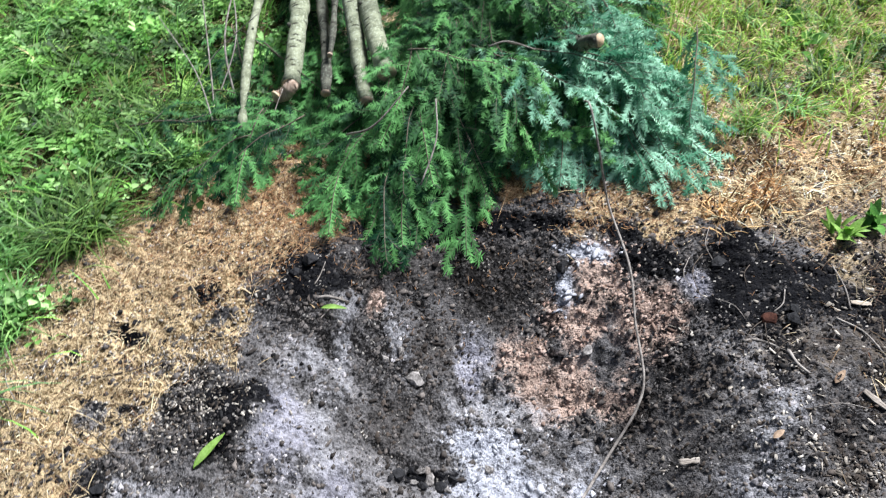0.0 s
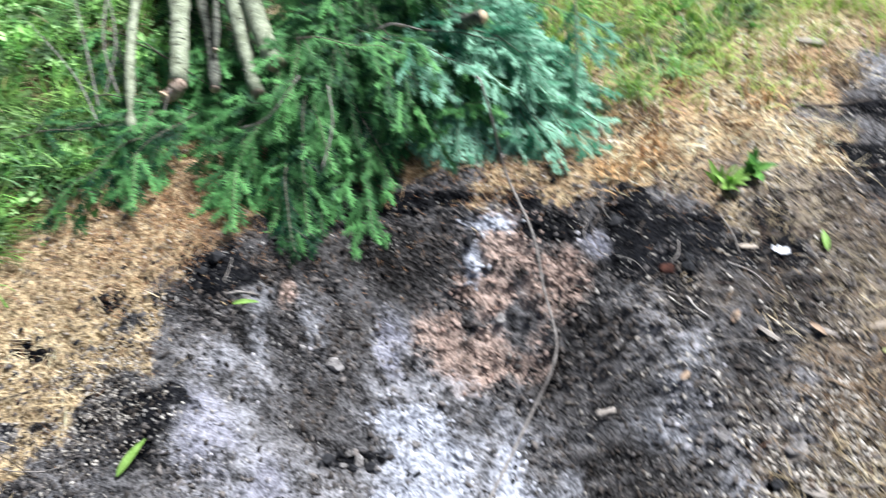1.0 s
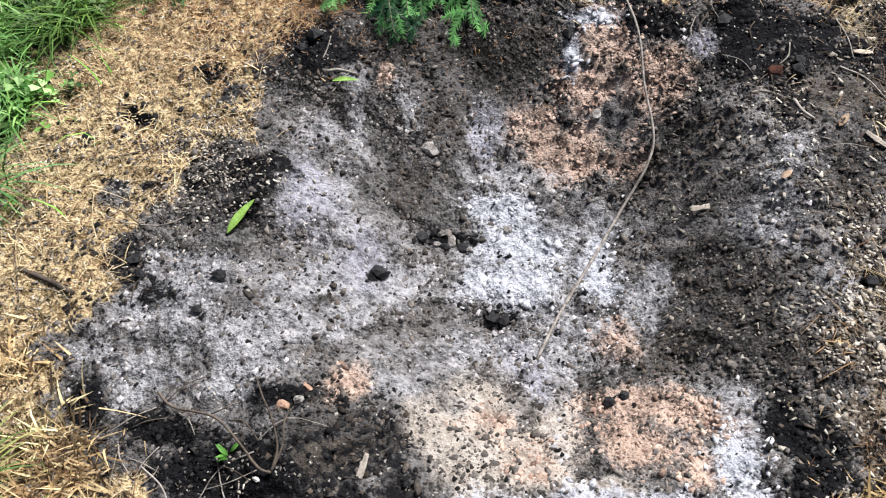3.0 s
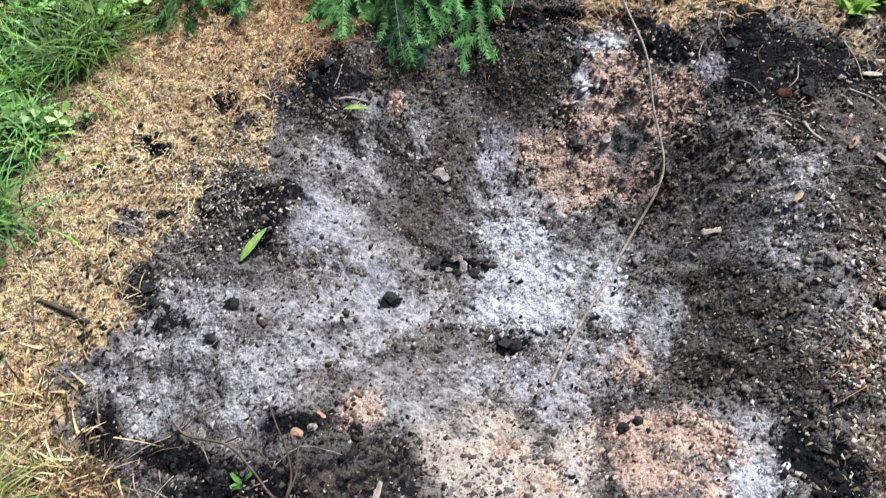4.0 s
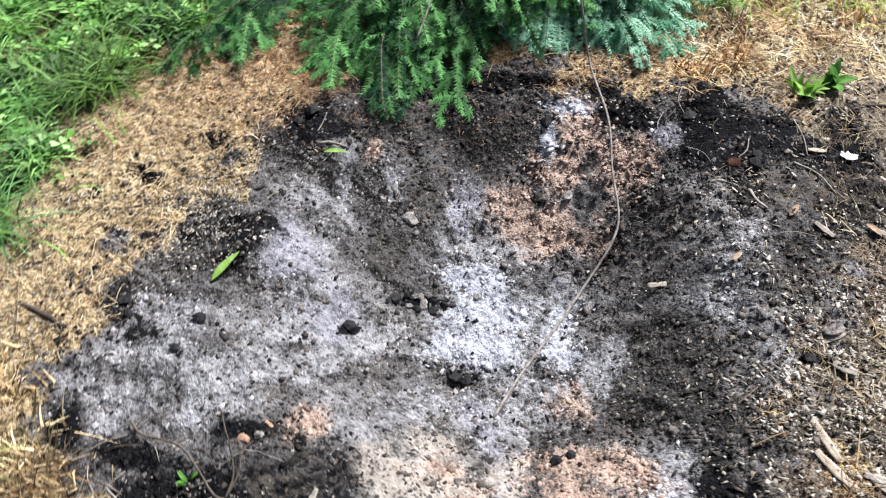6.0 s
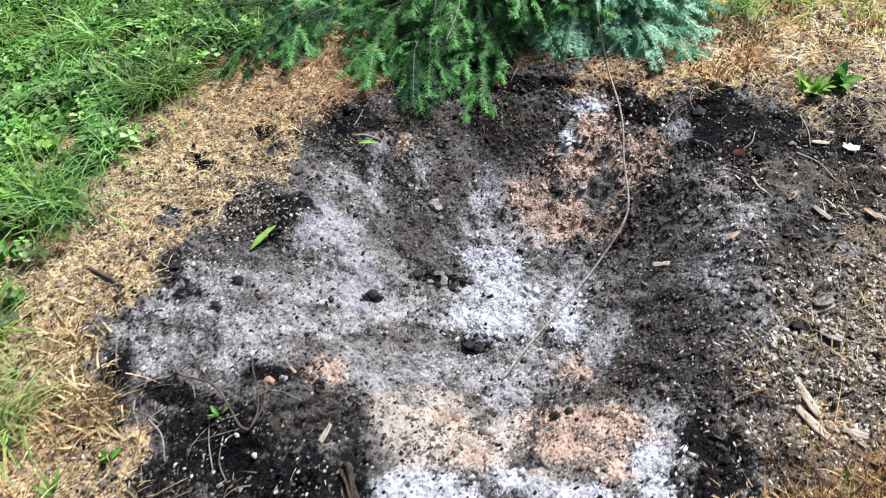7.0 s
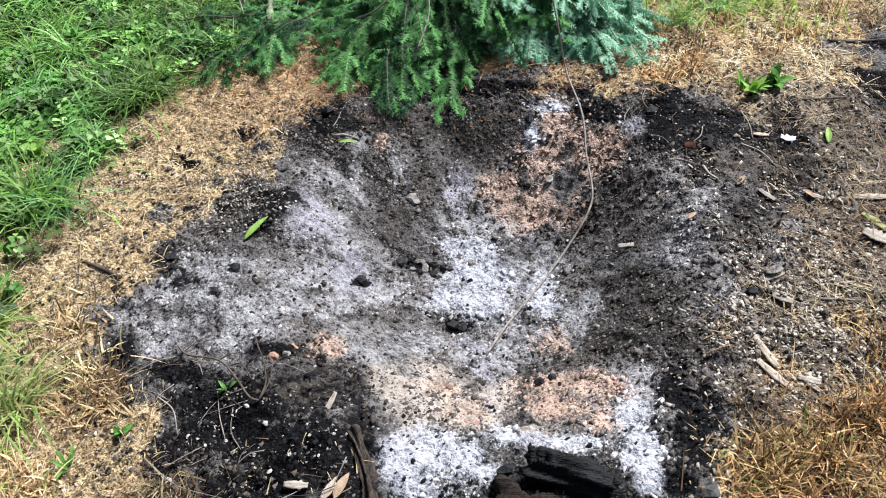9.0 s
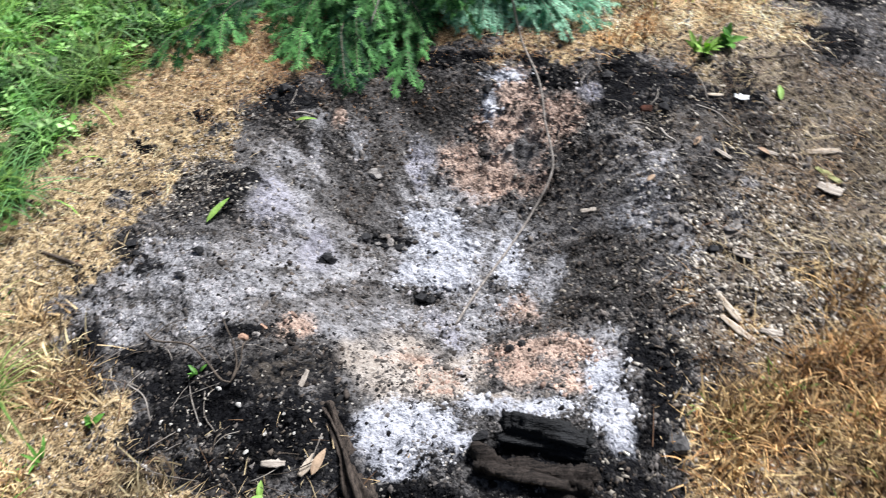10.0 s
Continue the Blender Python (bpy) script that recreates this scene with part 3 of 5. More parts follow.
def part(name, bm, mat, parent, label="", shade=True):
    """Links a bmesh, or a ready mesh, as one mesh object under a thing or a part."""
    if isinstance(bm, bpy.types.Mesh):
        me = bm
    else:
        me = bpy.data.meshes.new(name)
        bm.to_mesh(me)
        bm.free()
        me.materials.append(mat)
        if shade:
            me.polygons.foreach_set("use_smooth", np.ones(len(me.polygons), bool))
    ob = new(name, me)
    ob.parent = parent
    if label:
        tagged(ob, label)
    return ob


def thing(name, bm, mat, m, label, category, group="", kind="", shade=True):
    ob = part(name, bm, mat, None, shade=shade)
    ob.matrix_world = m
    return tagged(ob, label, category, group, kind)


def empty(name, m, label, category, group=""):
    ob = new(name)
    ob.matrix_world = m
    ob.empty_display_size = 0.05
    return tagged(ob, label, category, group)


def on(x, y, dz=0.0):
    return float(height(x, y)) + dz


def rot2(v, a):
    c, s = np.cos(a), np.sin(a)
    return np.stack([v[..., 0] * c - v[..., 1] * s, v[..., 0] * s + v[..., 1] * c], -1)


def curve_points(points, n):
    """A smooth line through a few points."""
    p = np.array(points, float)
    p = np.concatenate([[2 * p[0] - p[1]], p, [2 * p[-1] - p[-2]]])
    out = []
    for i in range(1, len(p) - 2):
        for t in np.linspace(0, 1, n, endpoint=False):
            a, b, c, d = p[i - 1:i + 3]
            out.append(0.5 * (2 * b + (c - a) * t + (2 * a - 5 * b + 4 * c - d) * t * t + (3 * b - a - 3 * c + d) * t ** 3))
    out.append(p[-2])
    return np.array(out)


def tube(bm, line, radii, sides=7, rough=0.0, seed=0, caps=True):
    """A round, slightly uneven rod along a line of points."""
    line = np.asarray(line, float)
    tang = np.gradient(line, axis=0)
    tang /= np.linalg.norm(tang, axis=1)[:, None]
    ref = np.array([0.0, 0.0, 1.0]) if abs(tang[0][2]) < 0.9 else np.array([1.0, 0.0, 0.0])
    rng = np.random.default_rng(seed)
    rings = []
    for p, t, r in zip(line, tang, radii):
        u = np.cross(t, ref)
        u /= np.linalg.norm(u)
        v = np.cross(u, t)
        ring = []
        for k in range(sides):
            a = 2 * math.pi * k / sides
            q = r * (1 + rough * rng.normal())
            ring.append(bm.verts.new(p + q * (math.cos(a) * u + math.sin(a) * v)))
        rings.append(ring)
    for r0, r1 in zip(rings, rings[1:]):
        for k in range(sides):
            bm.faces.new((r0[k], r0[(k + 1) % sides], r1[(k + 1) % sides], r1[k]))
    if caps:
        bm.faces.new(rings[0][::-1])
        bm.faces.new(rings[-1])
    return rings


def lump(size, seed, flat=0.7, faces=2, rough=0.22, squash=1.0, cuts=9):
    """An irregular stone or clod with flat broken faces."""
    bm = bmesh.new()
    bmesh.ops.create_icosphere(bm, subdivisions=faces, radius=1.0)
    off = Vector((seed * 3.7, seed * 1.9, seed * 5.3))
    rng = np.random.default_rng(seed)
    for k in range(cuts):
        n = Vector(rng.normal(size=3)).normalized()
        d = 0.5 + 0.3 * rng.random()
        for v in bm.verts:
            over = v.co.dot(n) - d
            if over > 0:
                v.co -= n * over
    for v in bm.verts:
        k = 1 + rough * 2 * (noise.noise(v.co * 1.1 + off)) + rough * noise.noise(v.co * 2.9 + off)
        v.co = Vector((v.co.x * size * k, v.co.y * size * k * squash, v.co.z * size * k * flat))
    return bm


def slab(length, width, thick, seed, bend=0.0, cup=0.0, nx=10, ny=3, ragged=0.25):
    """A thin, curved, ragged-edged strip of bark or wood, lying along x."""
    rng = np.random.default_rng(seed)
    bm = bmesh.new()
    top, low = [], []
    for i in range(nx + 1):
        u = i / nx
        wide = width * (0.35 + 0.65 * math.sin(math.pi * min(max(u, 0.06), 0.94)) ** 0.45) * (1 + ragged * rng.normal() * 0.5)
        row_t, row_l = [], []
        for j in range(ny + 1):
            v = j / ny - 0.5
            x = (u - 0.5) * length + rng.normal() * length * 0.008
            y = v * wide + bend * length * (u - 0.5) ** 2
            z = cup * wide * (4 * v * v) + thick * 0.3 * rng.normal() * 0.4
            row_t.append(bm.verts.new((x, y, z + thick)))
            row_l.append(bm.verts.new((x, y, z)))
        top.append(row_t)
        low.append(row_l)
    for i in range(nx):
        for j in range(ny):
            bm.faces.new((top[i][j], top[i + 1][j], top[i + 1][j + 1], top[i][j + 1]))
            bm.faces.new((low[i][j], low[i][j + 1], low[i + 1][j + 1], low[i + 1][j]))
        bm.faces.new((top[i][0], low[i][0], low[i + 1][0], top[i + 1][0]))
        bm.faces.new((top[i][ny], top[i + 1][ny], low[i + 1][ny], low[i][ny]))
    for i in (0, nx):
        for j in range(ny):
            quad = (top[i][j], top[i][j + 1], low[i][j + 1], low[i][j])
            bm.faces.new(quad if i == 0 else quad[::-1])
    return bm


def leaf_blade(length, width, fold=0.25, droop=0.3, n=8, wave=0.0, seed=0, thick=0.0006):
    """A leaf along +x from its foot, folded along the midrib."""
    rng = np.random.default_rng(seed)
    bm = bmesh.new()
    rows = []
    for i in range(n + 1):
        u = i / n
        w = width * 0.5 * (math.sin(math.pi * u ** 0.8) ** 0.8 if 0 < u < 1 else 0.04)
        z = length * (0.25 * u - droop * u * u)
        row = []
        for k in (-1, -0.5, 0, 0.5, 1):
            row.append((u * length, k * w, z + abs(k) * w * fold + wave * w * rng.normal()))
        rows.append(row)
    for side in (0, 1):
        vs = [[bm.verts.new((x, y, z - side * thick)) for x, y, z in row] for row in rows]
        for a, b in zip(vs, vs[1:]):
            for k in range(4):
                quad = (a[k], b[k], b[k + 1], a[k + 1])
                bm.faces.new(quad[::-1] if side == 0 else quad)
    return bm


# ---- the ground: one sheet, fine near the burn and reaching the horizon ----
def axis_steps(low, high, fine):
    inner = np.arange(low, high, fine)
    grow = fine * 3 * np.cumsum(1.12 ** np.arange(75))
    return np.concatenate([low - grow[::-1], inner, high + grow])


def build_ground():
    xs, ys = axis_steps(-1.8, 2.0, 0.007), axis_steps(-0.25, 2.85, 0.007)
    gx, gy = np.meshgrid(xs, ys)
    z = height(gx, gy)
    verts = np.stack([gx, gy, z], -1).reshape(-1, 3)
    ny, nx = gx.shape
    i = (np.arange(ny - 1)[:, None] * nx + np.arange(nx - 1)[None, :]).ravel()
    tris = np.concatenate([np.c_[i, i + 1, i + nx + 1], np.c_[i, i + nx + 1, i + nx]])
    me = raw_mesh("ground", verts, tris, GROUND, shade=True)
    q = zones(gx.ravel(), gy.ravel())
    thin = 0.65 * q["green"] * smooth((gx.ravel() - 0.2) / 0.3) * smooth((gy.ravel() - 1.4) / 0.2) * (1 - q["turf"])
    q["green"], q["straw"] = q["green"] - thin, q["straw"] + thin
    for name, keys in (("zone_a", ("burn", "grey", "white", "clay")), ("zone_b", ("char", "straw", "green", "damp")), ("zone_c", ("dust", "streak", "lilac", "turf"))):
        at = me.attributes.new(name, "FLOAT_COLOR", "POINT")
        at.data.foreach_set("color", np.stack([q[k] for k in keys], -1).astype(np.float32).ravel())
    ob = new("ground", me)
    return tagged(ob, "burnt pit of grey and white ash in a straw-covered grassy yard", "ground", kind="structure")


build_ground()


# ---- cut hemlock: feathery flat sprays ----
def spray_mesh(length, seed):
    """Shoots and needles of one branch, lying along +x, drooping to its tip."""
    rng = np.random.default_rng(seed)
    shoots = []
    bend = rng.normal() * 0.12

    def stem_at(s):
        return np.array([s * length, bend * length * s * s])

    k, s = 0, 0.06
    while s < 0.99:
        side = 1 if k % 2 else -1
        long = length * (0.5 * (1 - s) ** 0.85 + 0.05) * (0.75 + 0.5 * rng.random()) * min(1, 0.45 + 1.6 * s)
        a = math.atan2(2 * bend * s, 1) + side * radians(58 - 18 * s + rng.normal() * 7)
        shoots.append((stem_at(s), a, long, side, 1))
        s += max(0.012, 0.036 * (1 + 0.3 * rng.normal())) / length
        k += 1
    lines = [(np.array([stem_at(u) for u in np.linspace(0, 1, 14)]), 0, 0.0, np.zeros(2))]
    for p, a, long, hand, _ in shoots:
        curl = -hand * 0.5
        u = np.linspace(0, 1, 7)
        line = p + long * np.stack([np.cumsum(np.cos(a + curl * u)) / 7, np.cumsum(np.sin(a + curl * u)) / 7], -1)
        line = np.concatenate([[p], line])
        tilt = rng.normal() * 0.34 - 0.2
        lines.append((line, 1, tilt, p))
        if long > 0.05:
            m, t = 0, 0.25
            while t < 0.93:
                sd = 1 if m % 2 else -1
                sub = long * 0.36 * (1 - t) * (0.6 + 0.8 * rng.random()) + 0.022
                q = line[int(t * 7)] * (1 - (t * 7) % 1) + line[int(t * 7) + 1] * ((t * 7) % 1)
                b = a + curl * t + sd * radians(48 + rng.normal() * 8)
                lines.append((q + sub * np.linspace(0, 1, 4)[:, None] * np.array([math.cos(b), math.sin(b)]), 2, tilt, p))
                t += max(0.012, 0.034 * (1 + 0.25 * rng.normal())) / long
                m += 1
    droop, sag = 0.16 + 0.14 * rng.random(), 0.55 + 0.6 * rng.random()
    phase = rng.random() * 6

    def lift(p, tilt, foot):
        x, y = p[..., 0], p[..., 1]
        off = np.hypot(x - foot[0], y - foot[1]) if tilt else 0.0
        spread = np.abs(y - bend * x * x / length)
        return np.stack([x, y, -droop * length * (x / length) ** 2 - sag * spread ** 1.6 + 0.006 * np.sin(x * 37 + phase) + 0.005 * np.sin(y * 51 + phase) + tilt * off - abs(tilt) * 2.0 * off ** 2], -1)

    need_v, tones = [], []
    bm, side = bmesh.new(), bmesh.new()
    for line, level, tilt, foot in lines:
        seg = np.linalg.norm(np.diff(line, axis=0), axis=1)
        total = seg.sum()
        cum = np.concatenate([[0], np.cumsum(seg)])
        r0 = (0.0024, 0.0012, 0.0009)[level]
        pts = lift(line, tilt, foot)
        if level == 0:
            tube(bm, pts, np.linspace(r0, r0 * 0.4, len(pts)), 6)
        elif level == 1:
            tube(side, pts[[0, 2, 4, 7]], np.linspace(r0, r0 * 0.4, 4), 3, caps=False)
        start = 0.2 * total if level == 0 else 0.004
        d = np.arange(start, total, 0.0042)
        if not len(d):
            continue
        px, py = np.interp(d, cum, line[:, 0]), np.interp(d, cum, line[:, 1])
        tx, ty = np.interp(d, cum, np.gradient(line[:, 0], cum)), np.interp(d, cum, np.gradient(line[:, 1], cum))
        base, tan = np.stack([px, py], -1), np.stack([tx, ty], -1)
        tan /= np.linalg.norm(tan, axis=1)[:, None] + 1e-9
        taper = np.clip((total - d) / 0.012, 0.45, 1) * (0.85 + 0.3 * rng.random(len(d)))
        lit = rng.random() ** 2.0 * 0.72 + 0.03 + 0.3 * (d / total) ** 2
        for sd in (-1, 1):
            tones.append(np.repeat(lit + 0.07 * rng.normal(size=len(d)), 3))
            ang = sd * np.radians(62 + rng.normal(size=len(d)) * 10)
            way = rot2(tan, ang)
            half = tan * 0.0024
            tip = lift(base + way * (0.0165 * taper)[:, None], tilt, foot) + np.c_[np.zeros((len(d), 2)), rng.normal(size=len(d)) * 0.0045 - 0.002]
            need_v.append(np.stack([lift(base - half, tilt, foot), lift(base + half, tilt, foot), tip], 1))
    tri = np.concatenate(need_v)
    verts = tri.reshape(-1, 3)
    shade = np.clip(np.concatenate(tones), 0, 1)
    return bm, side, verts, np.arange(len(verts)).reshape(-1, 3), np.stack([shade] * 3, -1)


def hemlock_kinds(count, mat, label, seed):
    made = []
    for k in range(count):
        length = 0.36 + 0.1 * (k % 3)
        bm, side, v, t, c = spray_mesh(length, seed + k)
        top = empty("hemlock_branch", pose(0, 0, 0), label, "branch", "cut hemlock branches in the pile")
        part("stem", bm, TWIG, top)
        tagged(part("twigwork", side, TWIG, top), kind="stuff")
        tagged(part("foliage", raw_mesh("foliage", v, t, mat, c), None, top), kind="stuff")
        made.append((top, length))
    return made


LAID = []


def mound(x, y):
    k = 1 - ((x - 0.1) / 0.85) ** 2 - ((y - 2.35) / 0.85) ** 2
    return 0.26 * max(k, 0.0)


def lay_branch(kinds, n, tip_x, tip_y, tip_z, heading, roll, rise):
    """Lays a branch with its tip at a place, pointing along heading (degrees from +x), its foot lifted by rise."""
    src, length = kinds[n % len(kinds)]
    way = Vector((math.cos(radians(heading)), math.sin(radians(heading)), 0))
    foot = Vector((tip_x, tip_y, tip_z)) - way * length * 0.97
    slope = math.atan2(rise, length)
    m = Matrix.Translation((foot.x, foot.y, tip_z + rise)) @ pose(0, 0, 0, 0, 0, heading) @ pose(0, 0, 0, 0, math.degrees(slope) - 12) @ pose(0, 0, 0, roll)
    if src not in LAID:
        LAID.append(src)
        src.matrix_world = m
        return src
    return copy_thing(src, m)


def build_pile():
    rng = np.random.default_rng(11)
    green = hemlock_kinds(7, NEEDLE_GREEN, "cut hemlock branch with dark green needles drooping from the pile", 100)
    pale = hemlock_kinds(5, NEEDLE_PALE, "cut hemlock branch turned to its pale blue-green needle undersides", 300)
    # fringe that hangs over the burn: tip, heading, lift of the foot
    fringe = [(-0.842, 1.539, 0.03, -140, 0.04), (-0.72, 1.61, 0.03, -152, 0.05), (-0.616, 1.532, 0.03, -97, 0.04), (-0.68, 1.66, 0.03, -125, 0.03), (-0.426, 1.645, 0.04, -140, 0.05),
              (-0.367, 1.414, 0.03, -112, 0.04), (-0.4, 1.47, 0.02, -128, 0.05), (-0.24, 1.32, 0.02, -97, 0.04), (-0.18, 1.37, 0.02, -102, 0.06), (-0.23, 1.4, 0.03, -110, 0.06),
              (-0.117, 1.39, 0.02, -90, 0.06), (-0.033, 1.42, 0.03, -84, 0.06), (0.05, 1.36, 0.02, -70, 0.04), (0.07, 1.46, 0.04, -68, 0.06), (0.092, 1.53, 0.05, -60, 0.07)]
    over = [(-0.3, 1.53, 0.07, -116, 0.08), (-0.2, 1.49, 0.08, -102, 0.09), (-0.1, 1.5, 0.09, -92, 0.09), (0.0, 1.5, 0.09, -85, 0.08), (0.04, 1.58, 0.12, -75, 0.09), (-0.25, 1.63, 0.11, -106, 0.08),
            (-0.12, 1.62, 0.13, -95, 0.09), (0.0, 1.67, 0.16, -84, 0.08), (-0.33, 1.64, 0.06, -122, 0.05), (-0.02, 1.76, 0.18, -96, 0.07)]
    n = 0
    for x, y, z, a, rise in fringe + over:
        lay_branch(green[::3] if x < -0.08 else green, n, x, y + (0.06 if x > -0.1 else 0.03), z + 0.01, a + rng.normal() * 6, rng.normal() * 20, rise)
        n += 1
    for x, y, a in ((0.27, 1.94, -60), (0.22, 1.97, -75), (0.3, 1.98, -40)):
        lay_branch(green[::3], n, x, y, 0.3, a, rng.normal() * 12, 0.06)
        n += 1
    # the body of the pile, in loose layers with dark hollows between
    hollows = [(0.12, 1.78, 0.085), (0.36, 1.93, 0.09), (0.17, 1.66, 0.06), (0.24, 2.0, 0.06), (-0.02, 1.86, 0.05)]
    for k in range(70):
        x, y = -0.04 + 0.62 * rng.random(), 1.6 + 0.95 * rng.random()
        if any(math.hypot(x - a, y - b) < r for a, b, r in hollows) or x > 0.6 - 0.25 * (y > 2.2) or (x > 0.12 and y < 1.66):
            continue
        a = -84 + 60 * (x - 0.1) + rng.normal() * 34 if x > 0.2 else -98 + rng.normal() * 12
        lay_branch(green, n, x, y, mound(x, y) - 0.03 + 0.07 * rng.random(), a, rng.normal() * 24, 0.04 + 0.09 * rng.random())
        n += 1
    for x, y, a in ((0.7, 2.2, -25), (0.66, 2.3, -10), (0.62, 2.12, -35), (0.68, 2.4, -20)):
        lay_branch(green, n, x, y, 0.06, a, rng.normal() * 14, 0.08)
        n += 1
    # low branches round the feet of the poles and under them
    for k in range(34):
        x, y = (-0.56 + 0.42 * rng.random(), 1.76 + 0.14 * rng.random()) if k < 14 else (-0.62 + 0.52 * rng.random(), 1.95 + 0.75 * rng.random())
        lay_branch(green, n, x, y, 0.015 + 0.03 * rng.random(), -93 + 38 * rng.normal(), rng.normal() * 12, 0.03)
        n += 1
    # pale sprays on the flank
    rim = [(0.216, 1.62, -96), (0.289, 1.6, -90), (0.25, 1.68, -100), (0.366, 1.62, -80), (0.455, 1.62, -74), (0.42, 1.68, -84), (0.52, 1.62, -66), (0.6, 1.6, -56), (0.672, 1.59, -44), (0.64, 1.66, -50),
           (0.725, 1.79, -28), (0.71, 1.85, -22), (0.66, 1.78, -36)]
    for x, y, a in rim:
        lay_branch(pale, n, x, y, 0.025, a, rng.normal() * 12, 0.07)
        n += 1
    for k in range(17):
        u, v = rng.random(), 0.07 * rng.normal()
        x, y = 0.4 + 0.28 * u + 0.6 * v, 1.93 - 0.2 * u + 0.6 * v
        lay_branch(pale, n, x, y, 0.85 * mound(x, y) + 0.02 + 0.05 * rng.random(), -66 + 90 * (x - 0.4) + 24 * rng.normal(), rng.normal() * 20, 0.07 + 0.07 * rng.random())
        n += 1


build_pile()


def log(end, back, r_end, r_back, seed, cut, bark, label, knots=5):
    """A cut pole from its sawn end to its far end."""
    a, b = Vector(end), Vector(back)
    way = b - a
    top = empty("log", Matrix.Translation(a) @ way.to_track_quat("Z", "Y").to_matrix().to_4x4(), label, "log", "cut poles on the brush pile")
    rng = np.random.default_rng(seed)
    n = 26
    s = np.linspace(0, 1, n)
    line = np.stack([0.012 * np.sin(s * 5 + seed), 0.01 * np.sin(s * 7 + 2 * seed), s * way.length], -1)
    line -= line[0]
    bm = bmesh.new()
    tube(bm, line, r_end + (r_back - r_end) * s + 0.0015 * rng.normal(size=n), 16, 0.02, seed)
    trunk = part("trunk", bm, bark, top)
    bm = bmesh.new()
    tube(bm, [(0, 0, -0.0015), (0, 0, 0.0005), (0, 0, 0.004)], [r_end * 0.9, r_end * 0.93, r_end * 0.9], 16, 0.01, seed)
    part("cut_end", bm, cut, top, "pale sawn end with growth rings")
    for k in range(knots):
        u, ang = 0.04 + 0.6 * rng.random(), rng.random() * 6.28
        r = r_end + (r_back - r_end) * u
        p = line[int(u * (n - 1))]
        d = np.array([math.cos(ang), math.sin(ang), 0.35])
        bm = bmesh.new()
        tube(bm, [p + d * r * 0.8, p + d * r * 1.06, p + d * (r * 1.08 + 0.004)], [r * 0.26, r * 0.22, r * 0.17], 7, 0.08, seed + k)
        part("knot", bm, BARK_DARK, trunk)
    return top


POLE = "cut pole with grey-green lichened bark and a sawn end"
log((-0.196, 1.883, 0.2), (-0.42, 2.86, 0.27), 0.0275, 0.033, 1, CUT_OLD, BARK, POLE)
log((-0.254, 1.825, 0.15), (-0.475, 2.86, 0.24), 0.0215, 0.028, 2, CUT_OLD, BARK, "slim cut pole with grey-green bark, its end in the needles")
log((-0.482, 1.953, 0.12), (-0.545, 2.9, 0.2), 0.027, 0.031, 3, CUT, BARK, "thick cut pole with grey-green bark and a split reddish end", 4)
log((-0.376, 1.895, 0.13), (-0.46, 2.8, 0.2), 0.015, 0.02, 4, CUT_OLD, BARK_DARK, "thin forked pole with dark bark")
log((-0.37, 2.02, 0.17), (-0.33, 2.75, 0.26), 0.009, 0.012, 5, CUT_OLD, BARK_DARK, "thin forked pole with dark bark", 1)
log((-0.617, 1.824, 0.06), (-0.61, 2.85, 0.24), 0.0115, 0.017, 6, CUT_OLD, BARK, "thin pale pole leaning on the brush pile", 3)
log((-0.525, 1.925, 0.1), (-0.48, 1.98, 0.115), 0.02, 0.018, 8, CUT, CUT_OLD, "short split stub of reddish wood", 0)
log((0.368, 1.863, 0.3), (0.255, 2.02, 0.22), 0.0195, 0.021, 7, CUT, BARK_DARK, "dark hemlock branch with a pale freshly sawn end", 3)


# ---- sticks, vine and twigs ----
def rod(name, points, r0, r1, mat, label, category, n=6, sides=7, group="", rough=0.08, seed=0):
    bm = bmesh.new()
    line = curve_points(points, n)
    base = line[0].copy()
    tube(bm, line - base, np.linspace(r0, r1, len(line)), sides, rough, seed)
    return thing(name, bm, mat, Matrix.Translation(base), label, category, group)


def ground_line(points, dz):
    return [(x, y, on(x, y, dz)) for x, y in points]


vine = [(0.325, 1.74, 0.2), (0.316, 1.6, 0.29), (0.34, 1.542, 0.196), (0.379, 1.53, 0.03), (0.406, 1.33, 0.012), (0.408, 1.2, -0.045), (0.414, 1.075, -0.088), (0.388, 1.005, -0.12)]
vine += ground_line([(0.323, 0.925)], 0.008) + ground_line([(0.248, 0.82), (0.142, 0.67)], 0.009) + ground_line([(0.075, 0.56)], 0.0)
rod("dead_vine", vine, 0.0026, 0.0036, STICK, "long thin grey dead vine trailing from the brush into the ash", "vine", 7, 8, rough=0.05)

TWIGS = [((-0.985, 0.768), (-0.92, 0.735), (-0.861, 0.696), 0.0055, 0.006, 1), ((-0.86, 1.03), (-0.78, 1.05), (-0.695, 1.08), 0.0028, 0.002, 1),
         ((-0.352, 1.25), (-0.32, 1.253), (-0.285, 1.25), 0.004, 0.003, 0), ((-0.34, 1.195), (-0.32, 1.225), (-0.29, 1.26), 0.002, 0.0015, 0),
         ((-0.36, 1.29), (-0.35, 1.32), (-0.34, 1.36), 0.0018, 0.0012, 0), ((0.63, 1.108), (0.66, 1.113), (0.7, 1.096), 0.004, 0.003, 0),
         ((0.726, 1.085), (0.735, 1.05), (0.75, 1.018), 0.005, 0.003, 0), ((0.894, 1.32), (0.9, 1.25), (0.892, 1.186), 0.0022, 0.0018, 0)]
